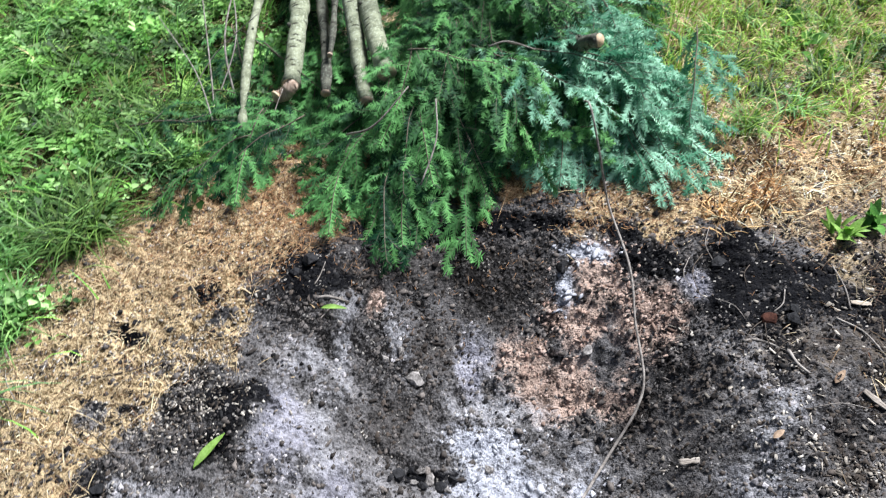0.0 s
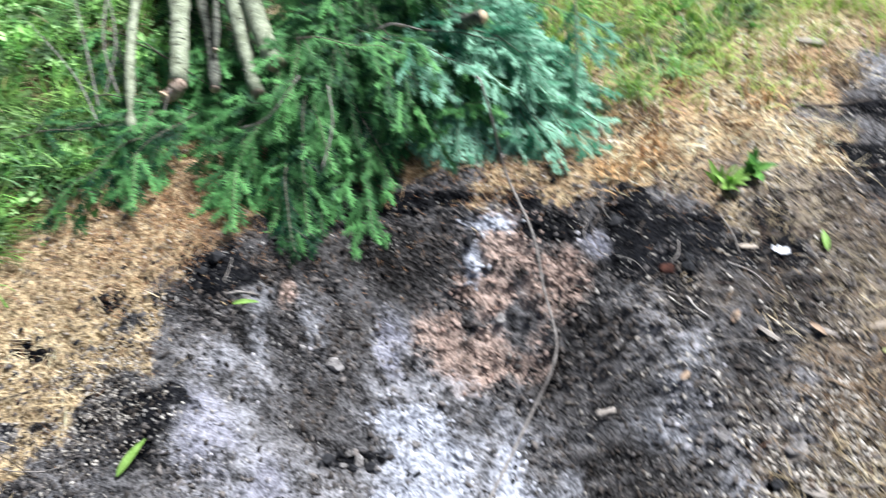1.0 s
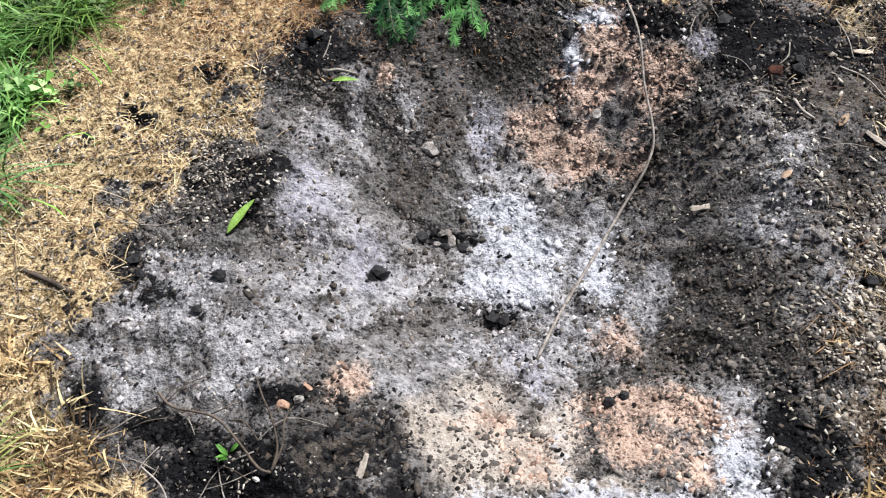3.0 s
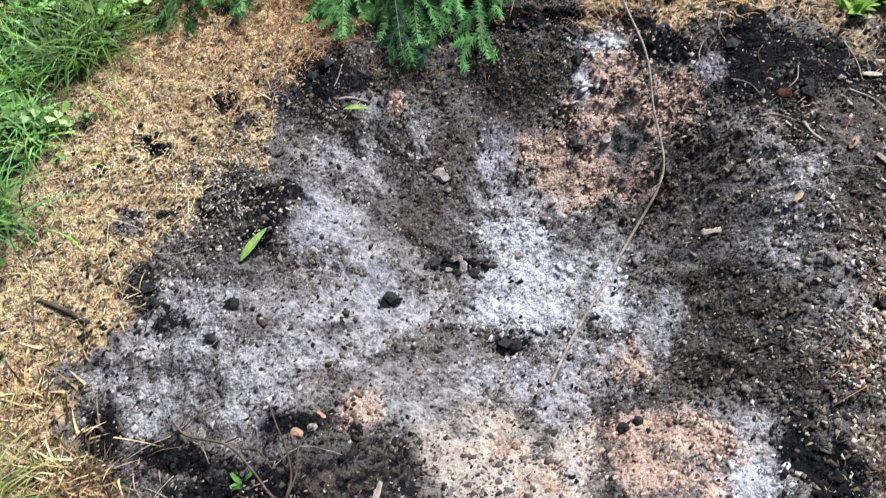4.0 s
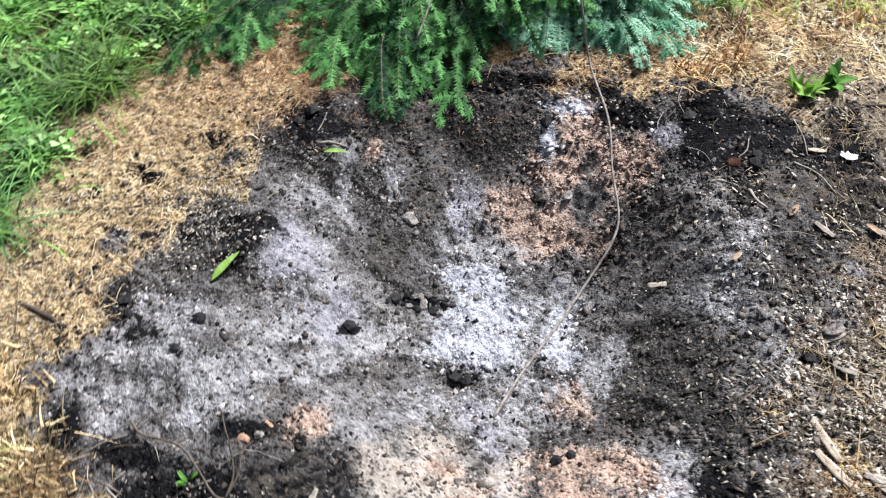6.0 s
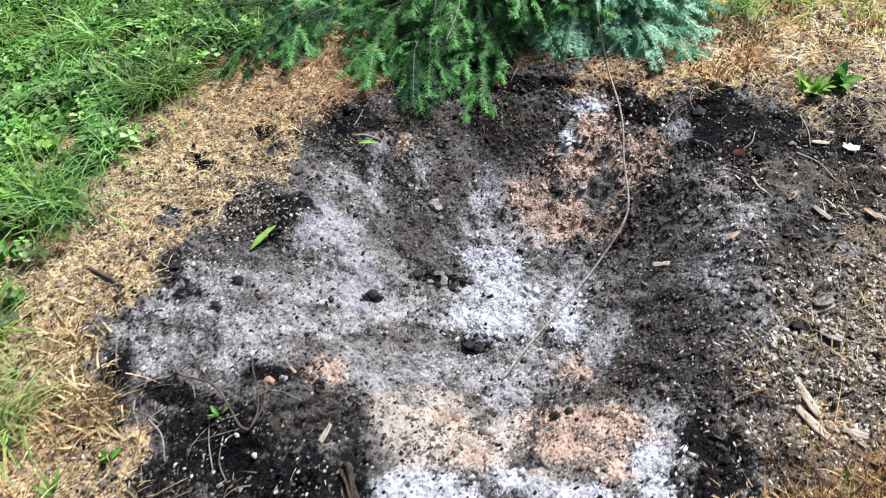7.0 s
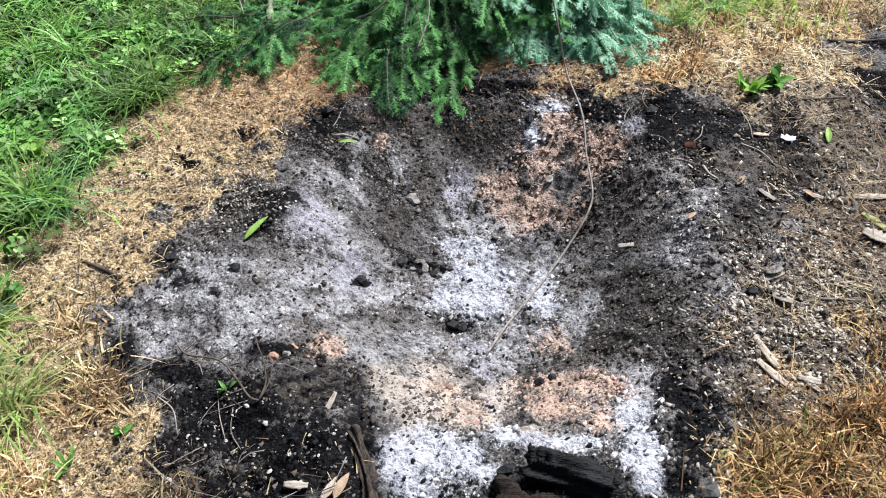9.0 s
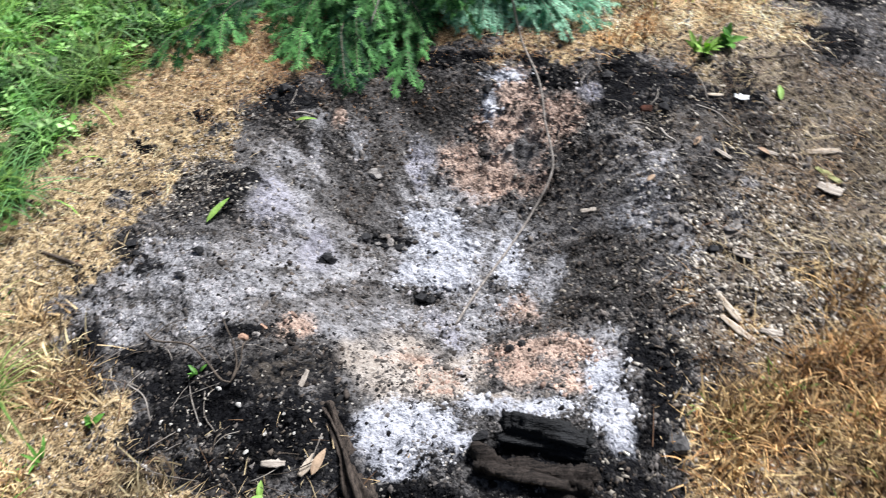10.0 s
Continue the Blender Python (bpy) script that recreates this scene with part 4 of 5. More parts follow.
TWIGS += [((1.05, 1.38), (1.14, 1.365), (1.235, 1.372), 0.0045, 0.003, 1), ((0.89, 0.571), (0.97, 0.566), (1.06, 0.55), 0.0035, 0.003, 0),
         ((1.3, 1.71), (1.39, 1.7), (1.5, 1.705), 0.006, 0.005, 1), ((0.72, 1.19), (0.745, 1.21), (0.76, 1.25), 0.002, 0.0014, 0),
         ((0.85, 1.16), (0.9, 1.12), (0.93, 1.06), 0.003, 0.002, 0), ((1.21, 1.14), (1.222, 1.07), (1.2, 1.03), 0.005, 0.003, 0)]
for k, (a, b, c, r0, r1, dark) in enumerate(TWIGS):
    rod("twig", ground_line([a, b, c], 0.004), r0, r1, STICK_DARK if dark else STICK, "scorched dark twig on dry litter" if dark else "small dry pale twig on the scorched ground", "twig", 5, 6, "twigs round the burn", 0.1, k)
ARCH = [
    ([(-0.664, 0.467), (-0.629, 0.431), (-0.548, 0.399), (-0.503, 0.352), (-0.465, 0.302), (-0.442, 0.292)], 0.0032, 0.0036),
    ([(-0.442, 0.292), (-0.431, 0.333), (-0.440, 0.383), (-0.458, 0.424), (-0.478, 0.475)], 0.0034, 0.002),
    ([(-0.442, 0.292), (-0.422, 0.332), (-0.417, 0.374), (-0.407, 0.413)], 0.003, 0.0016),
    ([(-0.557, 0.413), (-0.525, 0.415), (-0.511, 0.434)], 0.0022, 0.0015),
    ([(-0.522, 0.395), (-0.491, 0.384), (-0.467, 0.351)], 0.0022, 0.0015),
    ([(-0.683, 0.331), (-0.635, 0.284), (-0.618, 0.232)], 0.0024, 0.0018),
    ([(-0.748, 0.397), (-0.702, 0.420), (-0.665, 0.439)], 0.002, 0.0014),
]
for k, (line, r0, r1) in enumerate(ARCH):
    p = ground_line(line, 0.006)
    p = [(x, y, z + 0.018 * math.sin(math.pi * i / (len(p) - 1))) for i, (x, y, z) in enumerate(p)]
    rod("twig", p, 0.72 * r0, 0.72 * r1, STICK_DARK if k < 5 else STICK, "arched charred twig over black ash" if k < 5 else "thin pale twig on black ash", "twig", 6, 7, "twigs round the burn", 0.08, 40 + k)
rod("twig", [(-0.3, 1.7, 0.14), (-0.22, 1.66, 0.2), (-0.13, 1.74, 0.26)], 0.003, 0.002, STICK, "bare grey twig poking out of the needles", "twig", 5, 6, "bare twigs in the brush", 0.08, 50)
rod("twig", [(-0.1, 1.5, 0.14), (-0.06, 1.6, 0.2), (-0.06, 1.7, 0.25)], 0.0025, 0.002, STICK, "bare grey twig poking out of the needles", "twig", 5, 6, "bare twigs in the brush", 0.08, 51)
rod("twig", [(0.08, 1.85, 0.3), (0.13, 1.84, 0.32), (0.2, 1.83, 0.3)], 0.0025, 0.0015, STICK, "bare grey twig poking out of the needles", "twig", 5, 6, "bare twigs in the brush", 0.08, 52)
BARE = [((-0.72, 1.93), (-0.75, 2.1, 0.1), (-0.8, 2.35, 0.2), 0.004), ((-0.66, 1.97), (-0.7, 2.15, 0.16), (-0.66, 2.45, 0.28), 0.005), ((-0.7, 1.85), (-0.77, 2.02, 0.12), (-0.9, 2.2, 0.2), 0.003),
        ((-0.73, 2.02), (-0.68, 2.2, 0.13), (-0.74, 2.5, 0.22), 0.0035), ((-0.82, 2.05), (-0.74, 2.15, 0.1), (-0.6, 2.2, 0.2), 0.0028), ((-0.55, 1.75), (-0.52, 1.85, 0.1), (-0.5, 1.92, 0.13), 0.0025)]
for k, ((x0, y0), b, c, r) in enumerate(BARE):
    rod("twig", [(x0, y0, 0.02), b, c], 0.75 * r, 0.45 * r, STICK, "slender bare branch beside the cut poles", "twig", 6, 6, "bare twigs in the brush", 0.06, 60 + k)


rng_s = np.random.default_rng(91)
STEMS = [(-0.62, 0.2, 0.22, 0.18, 26), (-0.7, 0.42, 0.1, 0.1, 8), (1.05, 0.8, 0.28, 0.45, 26), (-0.85, 0.95, 0.2, 0.3, 16), (-0.3, 0.06, 0.14, 0.06, 8), (0.75, 1.25, 0.2, 0.2, 10), (1.0, 1.6, 0.25, 0.12, 12)]
for x0, y0, sx, sy, count in STEMS:
    for k in range(count):
        x, y, a, l = x0 + sx * (2 * rng_s.random() - 1), y0 + sy * (2 * rng_s.random() - 1), 6.28 * rng_s.random(), 0.03 + 0.06 * rng_s.random() ** 2
        c, s, w = math.cos(a) * l, math.sin(a) * l, 0.25 * rng_s.normal()
        line = [(x - c, y - s), (x + w * s, y - w * c), (x + c, y + s)]
        p = ground_line(line, 0.003)
        p[1] = (p[1][0], p[1][1], p[1][2] + 0.25 * l * rng_s.random())
        pale = rng_s.random() < 0.5
        rod("dry_stem", p, 0.0014, 0.0009, STICK if pale else STICK_DARK, "thin bleached dead plant stem" if pale else "thin brown dead plant stem", "stem", 3, 4, "dead stems round the burn", 0.05, k)


# ---- charred wood, bark, stones and scraps ----
def char_log(a, b, r0, r1, seed, label, mat, rough=0.2, name="charred_log", grain=3.5):
    """A burnt log, grooved along its grain and eaten away at its ends."""
    mid = ((a[0] + b[0]) / 2, (a[1] + b[1]) / 2 + 0.008, (a[2] + b[2]) / 2)
    line = curve_points([a, mid, b], 30)
    way = (Vector(b) - Vector(a)).normalized()
    bm = bmesh.new()
    s = np.linspace(0, 1, len(line))
    rad = (r0 + (r1 - r0) * s) * (1 + 0.05 * np.sin(s * 9 + seed)) * np.clip(np.minimum(s, 1 - s) * 12 + 0.45, 0, 1)
    tube(bm, line - line[0], rad, 44, 0.02, seed)
    bm.normal_update()
    for v in bm.verts:
        along = way * v.co.dot(way)
        across = v.co - along
        k = 0.7 - 2.4 * abs(noise.noise(along * grain + across * 70 + Vector((seed, 0, 0)))) + 0.35 * noise.noise(along * 6 + across * 170)
        v.co += v.normal * 0.5 * (r0 + r1) * rough * k
    bm.normal_update()
    return thing(name, bm, mat, Matrix.Translation(line[0]), label, "charred log")


char_log((0.13, 0.115, on(0.13, 0.115, 0.006)), (0.315, 0.06, on(0.315, 0.06, 0.006)), 0.034, 0.036, 3, "black charred log half sunk in white ash", CHARRED, 0.55)
char_log((0.06, 0.045, on(0.06, 0.045, -0.014)), (0.31, -0.02, on(0.31, -0.02, -0.014)), 0.034, 0.046, 5, "burnt log with fibrous brown grain, half buried", CHAR_WOOD, 0.6)
char_log((-0.236, 0.225, on(-0.236, 0.225, 0.004)), (-0.14, -0.06, on(-0.14, -0.06, 0.004)), 0.012, 0.027, 6, "scorched brown root with flaking bark beside the white ash", ROOT, 0.75, "root", 9)
thing("charcoal_lump", lump(0.024, 140, 0.8, 2, 0.15, 0.7, 12), CHARCOAL, pose(0.09, 0.112, on(0.09, 0.112, 0.012), 0, 0, 20), "square black lump of charcoal in white ash", "charcoal", "charcoal lumps in the burn", shade=False)
thing("stone", lump(0.034, 141, 0.6, 2, 0.12, 0.8), SOOT_STONE, pose(0.49, 0.06, on(0.49, 0.06, 0.008), 0, 0, 30), "dark grey stone at the edge of the char", "stone", "stones in the pit", shade=False)

LUMPS = [(-0.012, 0.676, 0.024), (0.02, 0.668, 0.018), (-0.253, 0.753, 0.02), (-0.15, 0.872, 0.018), (-0.125, 0.884, 0.013), (-0.06, 0.858, 0.018), (-0.035, 0.872, 0.014), (-0.1, 0.856, 0.012), (-0.17, 0.86, 0.01), (0.735, 0.6, 0.02), (0.752, 1.16, 0.022), (0.765, 1.185, 0.018), (-0.56, 0.7, 0.016), (-0.6, 0.63, 0.014), (0.2, 0.43, 0.018),
         (0.23, 0.44, 0.014), (0.25, 1.38, 0.02), (-0.75, 0.77, 0.018), (-0.73, 0.73, 0.016), (0.62, 1.34, 0.022), (-0.38, 1.36, 0.024), (-0.41, 1.33, 0.018)]
rng_c = np.random.default_rng(71)
for cx, cy, spread, count in ((-0.64, 1.28, 0.02, 9), (-0.8, 1.17, 0.035, 12), (-0.88, 1.11, 0.02, 5), (-0.7, 1.2, 0.02, 4), (-0.56, 1.17, 0.03, 4)):
    LUMPS += [(cx + spread * rng_c.normal(), cy + spread * rng_c.normal(), 0.004 + 0.009 * rng_c.random() ** 2) for k in range(count)]
for k, (x, y, s) in enumerate(LUMPS):
    thing("charcoal_lump", lump(s, k + 1, 0.65, 1, 0.3), CHARCOAL, pose(x, y, on(x, y, s * 0.25), 0, 0, 57 * k), "black lump of charcoal in the ash", "charcoal", "charcoal lumps in the burn", shade=False)
STONES = [(-0.12, 1.1, 0.027, STONE), (0.299, 1.18, 0.02, STONE), (-0.085, 0.872, 0.019, STONE), (-0.045, 0.85, 0.012, STONE), (-0.12, 0.862, 0.013, STONE), (-0.105, 0.886, 0.014, STONE), (0.666, 0.711, 0.018, STONE), (0.05, 0.9, 0.016, STONE),
          (-0.386, 0.456, 0.013, CLAY_LUMP), (-0.422, 0.416, 0.016, CLAY_LUMP), (-0.4, 0.43, 0.012, STONE), (-0.155, 1.16, 0.016, STONE), (-0.19, 1.13, 0.018, STONE)]
for k, (x, y, s, mat) in enumerate(STONES):
    thing("stone", lump(s, 40 + k, 0.6, 2, 0.18, 0.75), mat, pose(x, y, on(x, y, s * 0.12), 8, 5, 40 * k), "orange burnt clay lump on ash" if mat is CLAY_LUMP else "sooty grey stone lying in the ash", "stone", "stones in the pit", shade=False)
PEBBLES = [(-0.508, 0.211, 0.011), (-0.592, 0.224, 0.007), (-0.423, 0.241, 0.011), (-0.32, 0.201, 0.008), (-0.55, 0.2, 0.006), (-0.57, 0.215, 0.006), (-0.33, 0.23, 0.007), (-0.47, 0.285, 0.007),
           (-0.44, 0.17, 0.006), (-0.36, 0.16, 0.008), (-0.61, 0.12, 0.012), (-0.4, 0.13, 0.007), (-0.3, 0.16, 0.006)]
for k, (x, y, s) in enumerate(PEBBLES):
    thing("pebble", lump(s * (0.6 + 0.5 * (k * 37 % 10) / 10), 80 + k, 0.5, 2, 0.2, 0.7), PEBBLE, pose(x, y, on(x, y, s * 0.4), 0, 0, 70 * k), "small white pebble on black char", "pebble", "white pebbles on the char", shade=False)
thing("brick", lump(0.028, 121, 0.5, 2, 0.12, 0.8, 14), BRICK, pose(0.71, 1.17, on(0.71, 1.17, 0.006), 0, 0, 70), "rusty red crumbling brick fragment among charcoal", "brick", shade=False)

STRIPS = [(0.713, 0.410, 0.091, 0.020, -72, PALE_WOOD, 0.05, "pale flat flake of bare wood on litter"), (0.715, 0.347, 0.100, 0.020, -56, PALE_WOOD, 0.05, "pale flat flake of bare wood on litter"),
          (0.788, 0.321, 0.057, 0.014, -54, BARK_STRIP, 0.1, "flake of grey bark"), (0.490, 0.867, 0.066, 0.014, 6, BARK_STRIP, 0.1, "flake of ashy grey bark"), (-0.286, 0.287, 0.064, 0.012, 69, BARK_STRIP, 0.1, "flake of grey bark on char"), (0.808, 0.656, 0.070, 0.018, 22, BARK_STRIP, 0.1, "flake of grey bark"),
          (1.15, 0.93, 0.1, 0.022, -2, PALE_WOOD, 0.1, "split piece of pale bare wood"), (1.126, 0.835, 0.08, 0.024, -58, MOSSY, 0.2, "mossy yellow-green strip of bark"),
          (1.1, 0.77, 0.065, 0.035, -40, BARK_STRIP, 0.3, "curled strip of peeled grey bark"), (-0.341, 0.093, 0.05, 0.018, -5, BARK_STRIP, 0.2, "flake of grey bark on char"),
          (-0.269, 0.083, 0.055, 0.018, 55, PALE_WOOD, 0.2, "pale flake of bark on char"), (0.99, 0.93, 0.05, 0.014, -30, BARK_STRIP, 0.2, "flake of reddish-grey bark"),
          (0.87, 0.95, 0.055, 0.014, -55, BARK_STRIP, 0.3, "flake of grey bark"), (0.922, 1.203, 0.045, 0.012, -10, PALE_WOOD, 0.1, "pale splinter of wood on black soil"),
          (0.79, 0.33, 0.05, 0.018, -20, BARK_STRIP, 0.2, "flake of grey bark"),
          (0.8, 0.57, 0.05, 0.02, -30, BARK_STRIP, 0.2, "flake of grey bark"), (1.45, 2.0, 0.09, 0.03, -20, BARK_STRIP, 0.2, "flake of brown bark on straw")]
for k, (x, y, l, w, a, mat, cup, label) in enumerate(STRIPS):
    thing("bark_strip", slab(l, w, 0.003, k, 0.06, 0.5 * cup), mat, pose(x, y, on(x, y, 0.003), 0, 0, a), label, "bark", "bark and wood scraps")

thing("paper_scrap", slab(0.042, 0.022, 0.003, 50, 0.6, 0.25, 8, 4, 0.25), SCRAP, pose(0.99, 1.17, on(0.99, 1.17, 0.006), 6, 0, -20), "crumpled white scrap on black soil", "scrap")
thing("metal_scrap", slab(0.05, 0.02, 0.003, 52, 0.2, 0.3, 6, 3, 0.5), STONE, pose(0.81, 0.668, on(0.81, 0.668, 0.006), 10, 0, 20), "bent bluish-grey scrap in the litter", "scrap")


def loose_leaf(x, y, length, width, turn, mat, label, droop=0.15, name="fallen_leaf"):
    bm = leaf_blade(length, width, 0.35, droop, 9, 0.06, int(1000 * abs(x)))
    thing(name, bm, mat, pose(x, y, on(x, y, 0.008), 0, -6, turn), label, "leaf", "fallen leaves")


loose_leaf(-0.553, 0.80, 0.09, 0.019, 50, FRESH_LEAF, "fresh light green leaf lying on charcoal and ash")
loose_leaf(1.112, 1.165, 0.06, 0.018, 78, FRESH_LEAF, "pale green leaf lying on dark soil")
loose_leaf(0.797, 0.99, 0.04, 0.016, 45, DRY_LEAF, "small orange-brown dead leaf")
loose_leaf(0.97, 0.96, 0.05, 0.016, -70, DRY_LEAF, "dry reddish dead leaf")
loose_leaf(0.63, 0.86, 0.03, 0.014, 30, DRY_LEAF, "dry brown dead leaf")
loose_leaf(-0.367, 0.027, 0.036, 0.014, 85, FRESH_LEAF, "pale green torn leaf on dark litter", 0.1)
loose_leaf(-0.359, 0.031, 0.042, 0.014, 212, FRESH_LEAF, "pale green torn leaf on dark litter", 0.1)
loose_leaf(-0.339, 1.222, 0.064, 0.013, -6, FRESH_LEAF, "curled yellow-green leaf lying on grey ash", 0.3)
loose_leaf(-0.26, 0.06, 0.06, 0.02, 60, DRY_LEAF, "pale dead leaf on char")


def leafy_weed(x, y, count, size, seed, label, mat, spread=0.5, name="weed"):
    """A low rosette of broad leaves."""
    rng = np.random.default_rng(seed)
    top = empty(name, pose(x, y, on(x, y)), label, "weed", "weeds in the yard")
    for k in range(count):
        a = 360 * k / count + rng.normal() * 20
        l = size * (0.7 + 0.5 * rng.random())
        ob = part("leaf", leaf_blade(l, l * spread, 0.25, 0.25, 7, 0.08, seed + k), mat, top)
        ob.matrix_local = pose(0.01 * size / 0.05 * rng.normal(), 0.01 * size / 0.05 * rng.normal(), 0.004, 0, 0, a) @ pose(0, 0, 0, 0, -15 - 45 * rng.random(), 0) @ pose(0, 0, 0, 14 * rng.normal())
    return top


leafy_weed(0.945, 1.425, 13, 0.066, 5, "bright green broad-leaved weed in dry straw", FRESH_LEAF, 0.3)
leafy_weed(1.03, 1.445, 11, 0.066, 6, "green broad-leaved weed in dry straw", BROAD_LEAF, 0.4)
leafy_weed(-0.527, 0.333, 7, 0.03, 8, "tiny green seedling in black char", BROAD_LEAF, 0.3)
leafy_weed(-0.84, 0.16, 8, 0.045, 9, "green weed in dry straw", BROAD_LEAF, 0.16)
leafy_weed(-0.75, 0.24, 5, 0.028, 13, "small green weed in dry straw", BROAD_LEAF, 0.5)
rng_w = np.random.default_rng(77)
for k in range(120):
    x, y = (-1.0 - 0.65 * rng_w.random(), 0.55 + 1.9 * rng_w.random()) if k < 100 else (0.9 + 0.6 * rng_w.random(), 2.1 + 0.5 * rng_w.random())
    if float(zones(x, y)["green"]) > 0.45:
        leafy_weed(x, y, 5 + k % 3, 0.032 + 0.03 * rng_w.random(), 200 + k, "green broad-leaved weed in the grass", BROAD_LEAF, 0.62)
leafy_weed(-1.244, 1.2, 4, 0.06, 300, "broad pale green dock leaf at the grass edge", FRESH_LEAF, 0.7)
thing("stone", lump(0.05, 130, 0.6, 2, 0.15), STONE, pose(-1.27, 2.64, on(-1.27, 2.64, 0.01)), "dark grey stone in the grass", "stone")


# ---- what nobody could count: grass, clover, straw, needles, chips, crumbs ----
def scatter(count, box, weight, seed):
    """Random places in a box, thinned by a weight of 0 to 1."""
    rng = np.random.default_rng(seed)
    x, y = box[0] + (box[1] - box[0]) * rng.random(count), box[2] + (box[3] - box[2]) * rng.random(count)
    keep = rng.random(count) < weight(x, y)
    return x[keep], y[keep], rng


def strips(x, y, z, rng, length, width, turn, lift0, lift1, segs, colour):
    """Tapered bent blades: each leaves the ground at slope lift0 and ends at slope lift1."""
    n = len(x)
    pos = np.stack([x, y, z], -1)
    side = np.stack([-np.sin(turn), np.cos(turn), np.zeros(n)], -1)
    rows = []
    for k in range(segs + 1):
        u = k / segs
        w = width * (1 - u) ** 0.6 * 0.5 if k < segs else np.zeros(n)
        rows.append((pos - side * w[:, None], pos + side * w[:, None]) if k < segs else (pos,))
        a = lift0 + (lift1 - lift0) * (u + 0.5 / segs)
        pos = pos + (length / segs)[:, None] * np.stack([np.cos(turn) * np.cos(a), np.sin(turn) * np.cos(a), np.sin(a)], -1)
    verts = np.stack([v for row in rows for v in row], 1)
    m = verts.shape[1]
    tri = []
    for k in range(segs - 1):
        a = 2 * k
        tri += [(a, a + 2, a + 1), (a + 1, a + 2, a + 3)]
    a = 2 * (segs - 1)
    tri.append((a, a + 2, a + 1))
    tris = (np.arange(n) * m)[:, None, None] + np.array(tri)[None]
    return verts.reshape(-1, 3), tris.reshape(-1, 3), np.repeat(colour, m, axis=0)


def tone(rng, n, a, b, extra=None, share=0.0):
    t = rng.random((n, 1))
    c = np.array(a) * (1 - t) + np.array(b) * t
    if extra is not None:
        pick = rng.random(n) < share
        c[pick] = np.array(extra) * (0.7 + 0.6 * rng.random((pick.sum(), 1)))
    return c * (0.75 + 0.5 * rng.random((n, 1)))


def stuff(name, data, mat, label, category):
    me = raw_mesh(name, data[0], data[1], mat, data[2])
    return tagged(new(name, me), label, category, kind="stuff")


def build_grass():
    def lawn(x, y):
        q = zones(x, y)
        patch = fbm(x, y, 0.14, 3, 31)
        sparse = 0.12 * q["straw"] * (x < -0.85) + 0.1 * q["straw"] * (y > 1.7)
        out = np.maximum(np.maximum(-1.85 - x, x - 1.9), np.maximum(-0.1 - y, y - 2.9))
        return np.clip(1 - out / 0.65, 0, 1) * np.clip(q["green"] * np.clip((patch - 0.3) * 3, np.where(x > 0.3, 0.85, 0.12), 1) + sparse * (patch > 0.5), 0, 1)

    x, y, rng = scatter(130000, (-2.7, 2.5, -0.6, 3.5), lawn, 41)
    thin = (x > 0.3) | (rng.random(len(x)) < 0.26)
    x, y = x[thin], y[thin]
    keep = ~((x > -0.55) & (x < 0.6) & (y < 2.5))
    x, y = x[keep], y[keep]
    n = len(x)
    yellow = (smooth((x - 0.25) / 0.2) * smooth((2.6 - np.hypot(x - 0.9, y - 2.0)) / 1.2))[:, None]
    col = tone(rng, n, (0.06, 0.22, 0.03), (0.25, 0.58, 0.09), (0.5, 0.42, 0.2), 0.05) * (1 - yellow) + tone(rng, n, (0.25, 0.48, 0.06), (0.52, 0.8, 0.16), (0.74, 0.62, 0.34), 0.2) * yellow
    big = fbm(x, y, 0.25, 2, 51)
    col *= np.where(x > 0.3, 1.0, 0.45 + 1.15 * smooth((fbm(x, y, 0.09, 2, 53) - 0.3) * 2.5))[:, None] * np.array((1.08, 1.0, 1.0))
    turn = 6.28 * vnoise(x, y, 0.12, 61) * 2 + rng.normal(size=n) * 0.9
    ln = (0.045 + 0.1 * rng.random(n) ** 1.5) * (0.6 + 0.8 * big)
    d = strips(x, y, height(x, y) - 0.004, rng, ln, 0.0028 + 0.0034 * rng.random(n), turn, radians(70) + 0.25 * rng.normal(size=n), radians(5) + 0.5 * rng.normal(size=n), 3, col)
    stuff("grass", d, BLADE, "lush green lawn grass with long arching blades", "grass")
    # coarse tufts along the edge of the straw
    rng = np.random.default_rng(43)
    tufts = [(-1.0, 1.45), (-1.05, 1.46), (-0.95, 1.5), (-1.11, 0.97), (-1.17, 0.93), (-1.2, 1.0), (-1.3, 1.75), (-1.4, 1.7), (-0.85, 1.95), (-1.15, 0.55), (-1.0, 0.3), (-1.5, 2.1), (1.0, 2.2), (1.2, 2.35), (0.85, 2.15), (-1.25, 0.7), (0.98, 1.93), (1.08, 2.05), (0.9, 2.0), (0.83, 1.86), (1.2, 2.15), (1.35, 2.2), (1.1, 2.45), (0.95, 2.4), (1.3, 2.5), (0.8, 2.3), (-0.98, 1.55), (-1.35, 1.5), (-1.2, 1.9), (-1.08, 0.2), (-1.0, 0.05), (-1.1, 0.42), (-0.97, -0.05)]
    for k in range(500):
        p = (-2.4 + 2.0 * rng.random(), 0.1 + 3.3 * rng.random())
        out = max(-1.8 - p[0], p[1] - 2.9, 0.3 - p[1])
        if rng.random() > out / 0.5 and zones(p[0], p[1])["green"] > 0.6 and (p[0] < -0.7 or p[1] > 2.5):
            tufts.append(p)
    each = 75
    tx = np.concatenate([a + 0.022 * rng.normal(size=each) for a, b in tufts])
    ty = np.concatenate([b + 0.022 * rng.normal(size=each) for a, b in tufts])
    n = len(tx)
